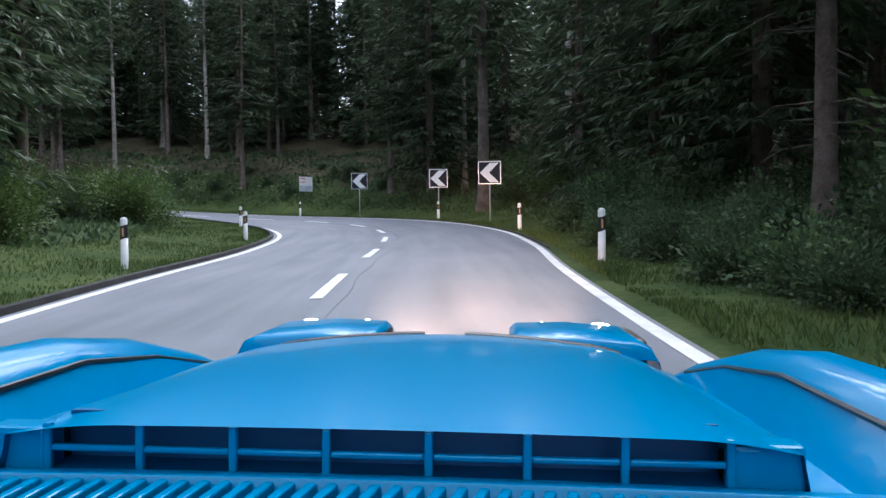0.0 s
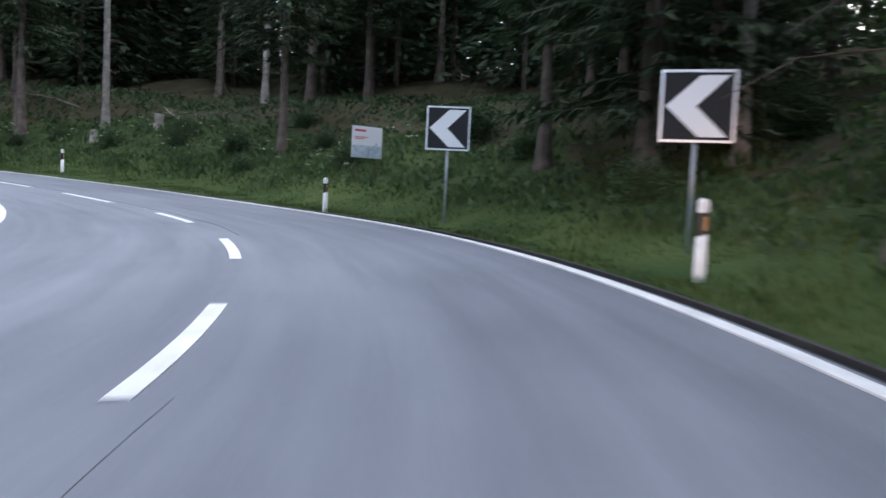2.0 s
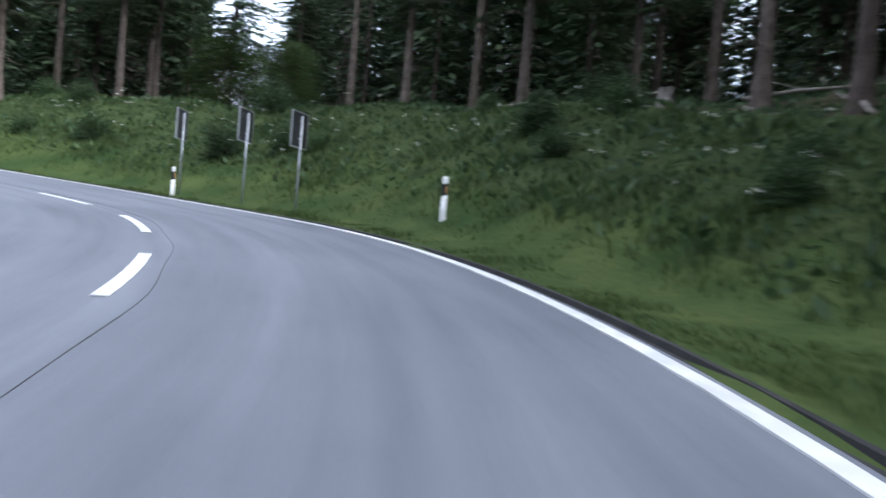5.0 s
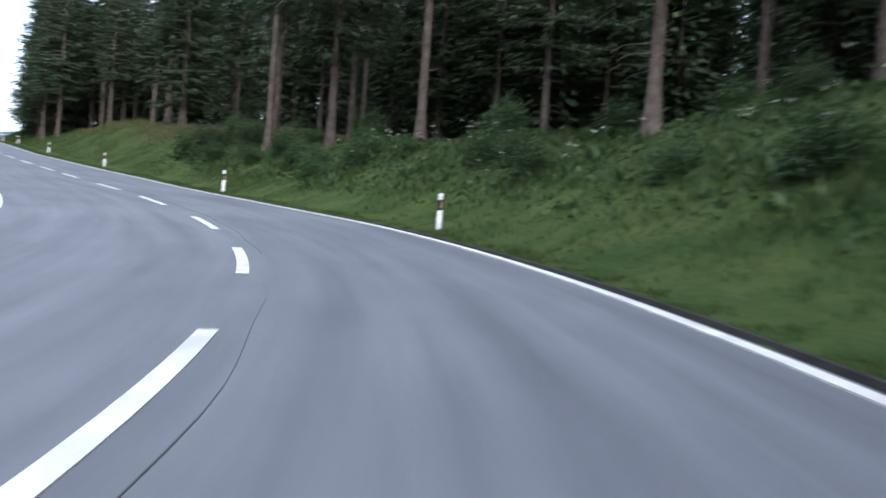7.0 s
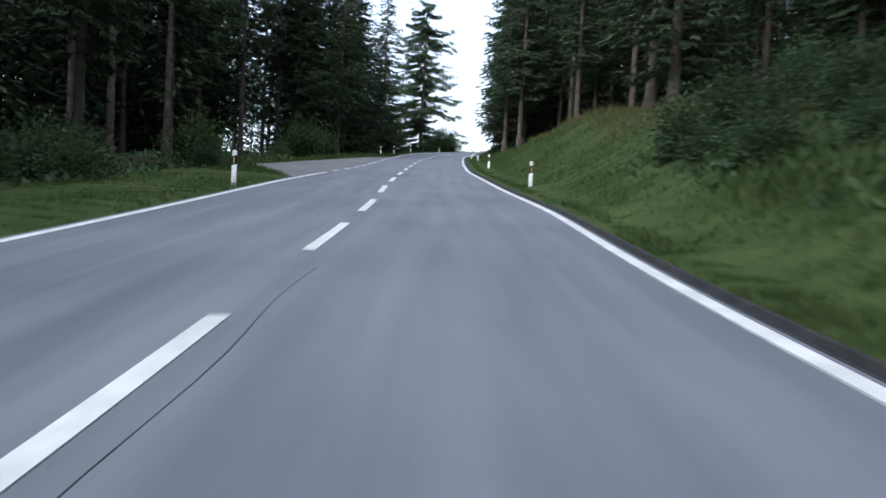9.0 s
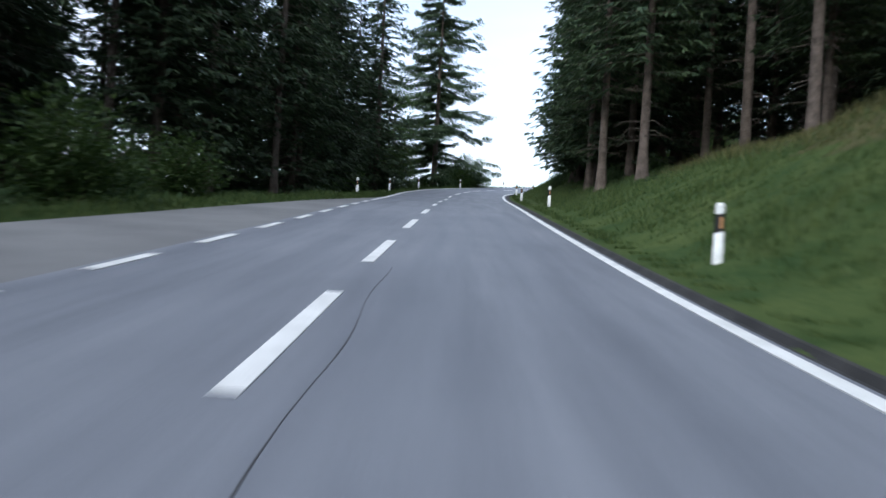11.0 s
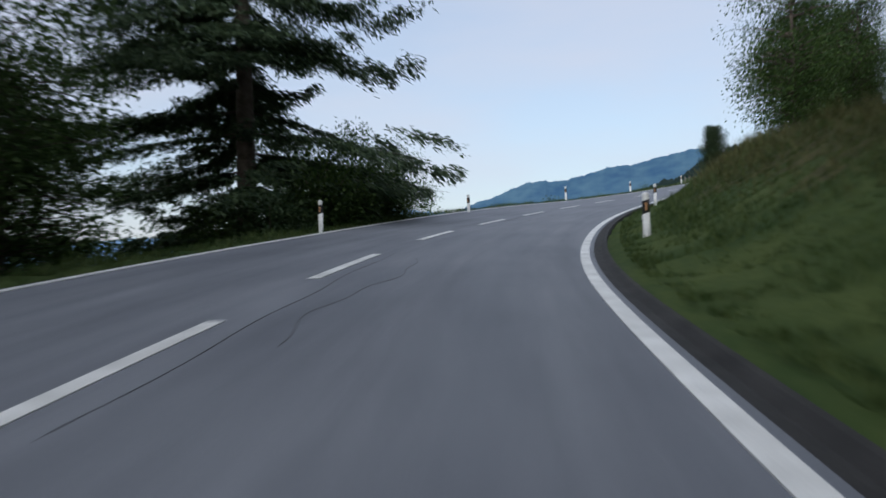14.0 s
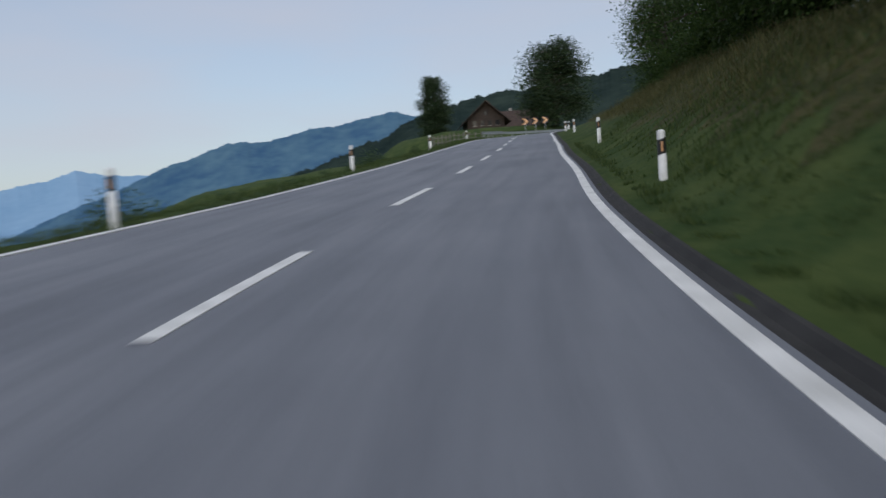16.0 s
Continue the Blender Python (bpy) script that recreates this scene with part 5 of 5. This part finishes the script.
for s, d, k, z in ((203, 13.5, 3, 1.0), (206, 12.2, 4, 1.05), (209, 15.0, 3, 1.0), (205, 17.5, 3, 1.1)):
    p = on_road(S0 + s, d)
    plant(PROTO, k, p.x, p.y, 53 * s, z)
for s, d, k, z in ((211, 11.0, 0, 0.95), (214.5, 12.4, 1, 1.1), (218, 13.6, 0, 0.9)):
    p = on_road(S0 + s, d)
    plant(LEAFY, k, p.x, p.y, 41 * s, z)
for x, y, k in ((-92.0, 39.0, 3), (-98.0, 39.5, 4), (-88.0, 37.0, 3)):
    plant(PROTO, k, x, y, 29 * x, 1.0)
woods(22, 170, 206, 9.5, 34, PROTO, (0, 2, 3), 3.0, 9)
woods(50, 100, 172, -40, -11.0, PROTO, (0, 1, 2, 3), 3.0, 10.5)
woods(8, 172, 206, -22, -10.5, PROTO, (0, 1, 2, 3), 3.4, 10)
woods(20, -25, 50, -30, -12, PROTO, (2, 3, 4), 3.2, 11)
woods(9, 192, 209, -18, -9.5, PROTO, (3, 4), 3.2, 9.0)
woods(6, 176, 208, -11, -8.5, PROTO, (3, 4, 2), 2.6, 8.2)
woods(3, 190, 211, -10.5, -8.5, LEAFY, (0, 1), 3.0, 8.2)
woods(30, 7, 18, 5.5, 7.6, BUSH, (0, 1, 1), 1.0, 5.4, 0.5, 0.85)
woods(12, 17, 25, 6.2, 9, BUSH, (0, 1), 1.2, 6.0)
woods(20, 5.5, 18, 7.2, 13, BUSH, (0, 0, 1, 2), 1.3, 6.6)
woods(24, 18, 40, 8.6, 14, BUSH, (0, 0, 1, 2), 1.3, 8.4)
for u, v, k, z in ((33, -1.5, 1, 0.62), (35, 1.6, 1, 0.70), (38, -2.6, 0, 0.55), (40, 0.4, 1, 0.75), (43, 3.0, 0, 0.6), (45, -1.0, 0, 0.62)):
    plant(LEAFY, k, 0.100 * u - 0.995 * v, 0.995 * u + 0.100 * v, 60 * u, z)
plant(PROTO, 2, 2.2, 36.5, 20, 0.9)
woods(24, 108, 127, 7.6, 12, BUSH, (0, 1, 1), 1.2, 7.2, 0.6, 0.95)
woods(46, 38, 116, 8.6, 15.0, BUSH, (0, 1, 1), 1.4, 8.2, 0.5, 0.9)
woods(22, -10, 45, -13, -8.8, BUSH, (0, 1, 2), 1.5, 8.6)
woods(28, 98, 225, -13, -7.8, BUSH, (0, 1, 2), 1.5, 7.8)
woods(7, 170, 196, 7.5, 13, BUSH, (1, 1), 1.1, 7.0, 0.5, 0.8)
woods(12, 214, 228, -14, -8.2, BUSH, (0, 1, 2), 1.3, 8.0)
woods(26, 256, 306, -11.5, -7.6, BUSH, (0, 1, 1), 1.2, 7.4, 0.5, 0.8)
plant(PROTO, 3, 7.6, 44.2, 75, 0.85)
plant(PROTO, 3, 20.6, -30.1, 140, 1.1)
for group in (PROTO, PALE, LEAFY, BUSH):
    for p in group:
        if id(p) not in used:
            plant(group, group.index(p), 20.0, -40.0 - 4 * group.index(p), 0)


# ---------------------------------------------------------------- the depth of the forest: far trees past counting
def deep_wood(name, n, s0, s1, d0, d1, seed, keep, ring=False, low=2.2):
    rg = np.random.default_rng(seed)
    c, dr, ln, wd, vs, fs = [], [], [], [], [], []
    made = tries = 0
    while made < n and tries < n * 12:
        tries += 1
        if ring:  # round the outside of the bend, by bearing and radius
            a, r = math.radians(rg.uniform(s0, s1)), rg.uniform(d0, d1)
            p = Vector((-22 + r * math.cos(a), 2 + r * math.sin(a), 0))
        else:
            p = on_road(S0 + rg.uniform(s0, s1), rg.uniform(d0, d1))
        if road_gap(p.x, p.y) < (14 if ring else keep) or in_gap(p.x, p.y):
            continue
        made += 1
        z0, h, sp = gz(p.x, p.y), rg.uniform(18, 26), rg.uniform(2.2, 3.2)
        m = 1500
        u = rg.uniform(0, 1, m) ** 1.1
        r = sp * (1 - u) ** 0.8 * rg.uniform(0.1, 1.0, m)
        a = rg.uniform(0, 6.28, m)
        c.append(np.stack([p.x + r * np.cos(a), p.y + r * np.sin(a), z0 + low + u * (h - low)], 1))
        dr.append(np.stack([np.cos(a), np.sin(a), rg.uniform(-0.8, 0.0, m)], 1))
        ln.append(rg.uniform(0.5, 1.1, m))
        wd.append(rg.uniform(0.18, 0.42, m))
        tv, tf = tube([(p.x, p.y, z0 - 0.4), (p.x, p.y, z0 + h * 0.9)], [0.2, 0.04], 5, False)
        k = len(vs)
        vs += tv
        fs += [tuple(i + k for i in f) for f in tf]
    ob = new(name, quads(name, kites(rg, np.vstack(c), np.vstack(dr), np.concatenate(ln), np.concatenate(wd)), M_needle))
    tagged(ob, "dense dark boughs of the deeper spruce forest", "forest", kind="stuff")
    tr = new(name + "_trunk", mesh_from(name + "_trunk", vs, fs, [M_bark]))
    tagged(tr, "grey-brown trunks of the deeper spruce forest", "forest", kind="stuff")


deep_wood("deep_forest", 240, -60, 116, 24, 85, 61, 22, low=0.5)
deep_wood("deep_forest", 100, 108, 206, 20, 70, 62, 18, low=0.5)
deep_wood("deep_forest", 84, 98, 174, -64, -22, 63, 15, low=0.5)
deep_wood("deep_forest", 14, 170, 196, -50, -24, 65, 19, low=3.5)
deep_wood("deep_forest", 12, 182, 206, -50, -22, 67, 18, low=3.5)
deep_wood("deep_forest", 16, 140, 176, -34, -15, 66, 14, low=3.5)
deep_wood("deep_forest", 390, -100, 95, 44, 112, 64, 40, True, low=0.4)


# ---------------------------------------------------------------- grass and low herbs
def sward(name, label, n, s0, s1, lane, tall, wide, material, seed, spread=1.0, lean=0.35, ragged=0.0):
    """Blades over a band beside the road; lane(s) gives the inner and outer distance from its centre line."""
    rg = np.random.default_rng(seed)
    s = rg.uniform(s0, s1, n) + S0
    a, b = lane(s)
    d = a + (b - a) * rg.uniform(0, 1, n) ** spread + np.sign(b - a) * ragged * np.abs(rg.normal(0, 1, n)) * (0.6 + 0.5 * np.sin(s * 1.3) * np.sin(s * 0.37))
    k = lambda col: np.interp(s, RS, col)  # noqa: E731
    x, y = k(RD[:, 0]) + k(RN[:, 0]) * d, k(RD[:, 1]) + k(RN[:, 1]) * d
    z = ground_z(x, y) - 0.02
    c = np.stack([x, y, z], 1)
    dr = np.stack([rg.normal(0, lean, n), rg.normal(0, lean, n), np.ones(n)], 1)
    clump = 0.65 + 0.5 * np.sin(x * 1.1 + 2 * np.sin(y * 0.7)) * np.sin(y * 0.9)
    ln = rg.uniform(0.5, 1.3, n) * tall * np.clip(clump, 0.4, 1.3)
    ob = new(name, quads(name, kites(rg, c, dr, ln, rg.uniform(0.6, 1.3, n) * wide), material))
    return tagged(ob, label, "grass", kind="stuff")


wr = lambda s: np.interp(s, RS, RD[:, 4])  # noqa: E731
wl = lambda s: -np.interp(s, RS, RD[:, 3])  # noqa: E731
sward("verge_grass", "short green grass along the uphill verge", 130000, -6, 120, lambda s: (wr(s) + 0.46, wr(s) + 6.0), 0.17, 0.020, M_grass, 41, 1.5)
sward("bank_grass", "green meadow grass on the steep bank", 150000, 112, 275, lambda s: (wr(s) + 0.70, wr(s) + 8.0), 0.18, 0.020, M_grass, 42, 1.4)
sward("verge_grass", "short green grass along the inner verge", 80000, -5, 132, lambda s: (wl(s) - 0.40, wl(s) - 5.0), 0.16, 0.020, M_grass, 43, 1.4)
sward("verge_grass", "long green grass along the valley-side verge", 50000, 181, 330, lambda s: (wl(s) - 0.34, wl(s) - 3.6), 0.24, 0.022, M_grass, 44, 1.3)
sward("lay_by_grass", "tall grass behind the lay-by", 26000, 134, 182, lambda s: (wl(s) - 0.45 - lay_width(s - S0), wl(s) - 3.2 - lay_width(s - S0)), 0.32, 0.024, M_grass, 45)
sward("undergrowth", "low dark herbs and bramble under the trees", 64000, -20, 128, lambda s: (wr(s) + 2.4, wr(s) + 17), 0.42, 0.16, M_leaf_dark, 46, 0.9, 0.9, 1.3)
sward("tall_grass", "tall rank grass and herbs at the foot of the wood", 44000, 34, 122, lambda s: (wr(s) + 2.2, wr(s) + 8.5), 0.40, 0.04, M_grass, 48, 1.0, 0.5, 0.8)
sward("undergrowth", "low dark herbs under the forest edge", 44000, -20, 225, lambda s: (wl(s) - 4.0, wl(s) - 14), 0.42, 0.16, M_leaf_dark, 47, 0.8, 0.9, 1.2)
sward("undergrowth", "low dark herbs under the spruces on the bank", 9000, 168, 206, lambda s: (wr(s) + 3.4, wr(s) + 9), 0.30, 0.07, M_leaf_dark, 51, 1.0, 0.9, 0.8)
sward("tall_grass", "longer meadow grass in tufts on the bank", 46000, 112, 262, lambda s: (wr(s) + 1.3, wr(s) + 7.0), 0.36, 0.022, M_grass, 52, 1.0, 0.45, 0.3)
sward("dry_grass", "long brown dry grass on top of the bank", 46000, 206, 300, lambda s: (wr(s) + 2.7, wr(s) + 9.5), 0.62, 0.02, M_straw, 49, 0.8, 0.6, 0.5)
sward("dry_grass", "long yellowing grass along the crest of the bank", 12000, 126, 172, lambda s: (wr(s) + 5.2, wr(s) + 8.0), 0.55, 0.02, M_straw, 50, 0.8, 0.6, 0.4)
# pale umbels among the herbs
rg = np.random.default_rng(71)
us, ud = rg.uniform(52, 112, 220) + S0, 0
up = [on_road(s, rg.uniform(8.0, 12.5)) for s in us]
uc = np.repeat(np.array([(p.x, p.y, gz(p.x, p.y) + rg.uniform(0.5, 1.0)) for p in up]), 9, axis=0) + rg.normal(0, 0.05, (220 * 9, 3)) * (1, 1, 0.3)
umbels = new("umbel_flowers", quads("umbel_flowers", kites(rg, uc, rg.normal(0, 1, uc.shape) * (1, 1, 0.2), rg.uniform(0.05, 0.10, len(uc)), rg.uniform(0.04, 0.08, len(uc))), M_umbel))
tagged(umbels, "small white umbel flower heads among the herbs", "wildflowers", kind="stuff")


def fallen_branch(s, d, along, rise, length, thick, seed):
    """A bare fallen branch with a few side twigs, lying on the slope."""
    rg_ = random.Random(seed)
    p = on_road(S0 + s, d)
    q = on_road(S0 + s + along * length, d + rise * length)
    ends = [p.lerp(q, u) for u in (0, 0.3, 0.65, 1)]
    pts = [Vector((e.x, e.y, gz(e.x, e.y) + 0.16 + 0.12 * (i == 1))) for i, e in enumerate(ends)]
    vs, fs = tube(pts, [thick, thick * 0.9, thick * 0.6, thick * 0.25], 7)
    for k in range(5):
        a = pts[1].lerp(pts[2], rg_.random())
        b = a + Vector((rg_.uniform(-0.7, 0.7), rg_.uniform(-0.7, 0.7), rg_.uniform(0.0, 0.5)))
        tv, tf = tube([a, b], [thick * 0.3, thick * 0.1], 4)
        n = len(vs)
        vs += tv
        fs += [tuple(i + n for i in f) for f in tf]
    ob = new("fallen_branch", mesh_from("fallen_branch", vs, fs, [M_bark_pale], True))
    return tagged(ob, "bare grey fallen branch lying on the wooded slope", "branch", "fallen branches on the slope")


for k, (s, d, al, ri, ln) in enumerate(((72, 13.5, 0.5, 0.85, 4.5), (75, 15.5, -0.4, 0.9, 3.8), (79, 14.0, 0.85, 0.4, 4.2), (68, 14.5, 0.95, 0.2, 3.6), (84, 16.0, 0.7, 0.6, 4.0), (63, 12.8, 0.6, 0.7, 3.4), (92, 13.6, 0.9, 0.3, 4.6), (105, 13.0, 0.9, -0.2, 4.0))):
    fallen_branch(s, d, al, ri, ln, 0.05 + 0.012 * (k % 3), k)


def stump(x, y, h, r, seed):
    """A weathered tree stump with a cut top and root flare."""
    rg = random.Random(seed)
    vs, fs = tube([(0, 0, -0.3), (0, 0, 0.0), (0.02, 0, h * 0.4), (0.03, 0.02, h)], [r * 1.6, r * 1.35, r, r * 0.95], 11)
    vs = [v + Vector((rg.uniform(-0.03, 0.03), rg.uniform(-0.03, 0.03), rg.uniform(-0.03, 0.03))) for v in vs]
    ob = new("tree_stump", mesh_from("tree_stump", vs, fs, [M_bark_pale], False))
    ob.matrix_basis = pose(x, y, gz(x, y), 0, 0, 40 * seed)
    return tagged(ob, "weathered pale tree stump in the undergrowth", "stump")


stump(8.2, -12.4, 0.75, 0.24, 1)
stump(7.6, -9.4, 0.6, 0.2, 2)
stump(11.5, 6.0, 0.5, 0.22, 3)
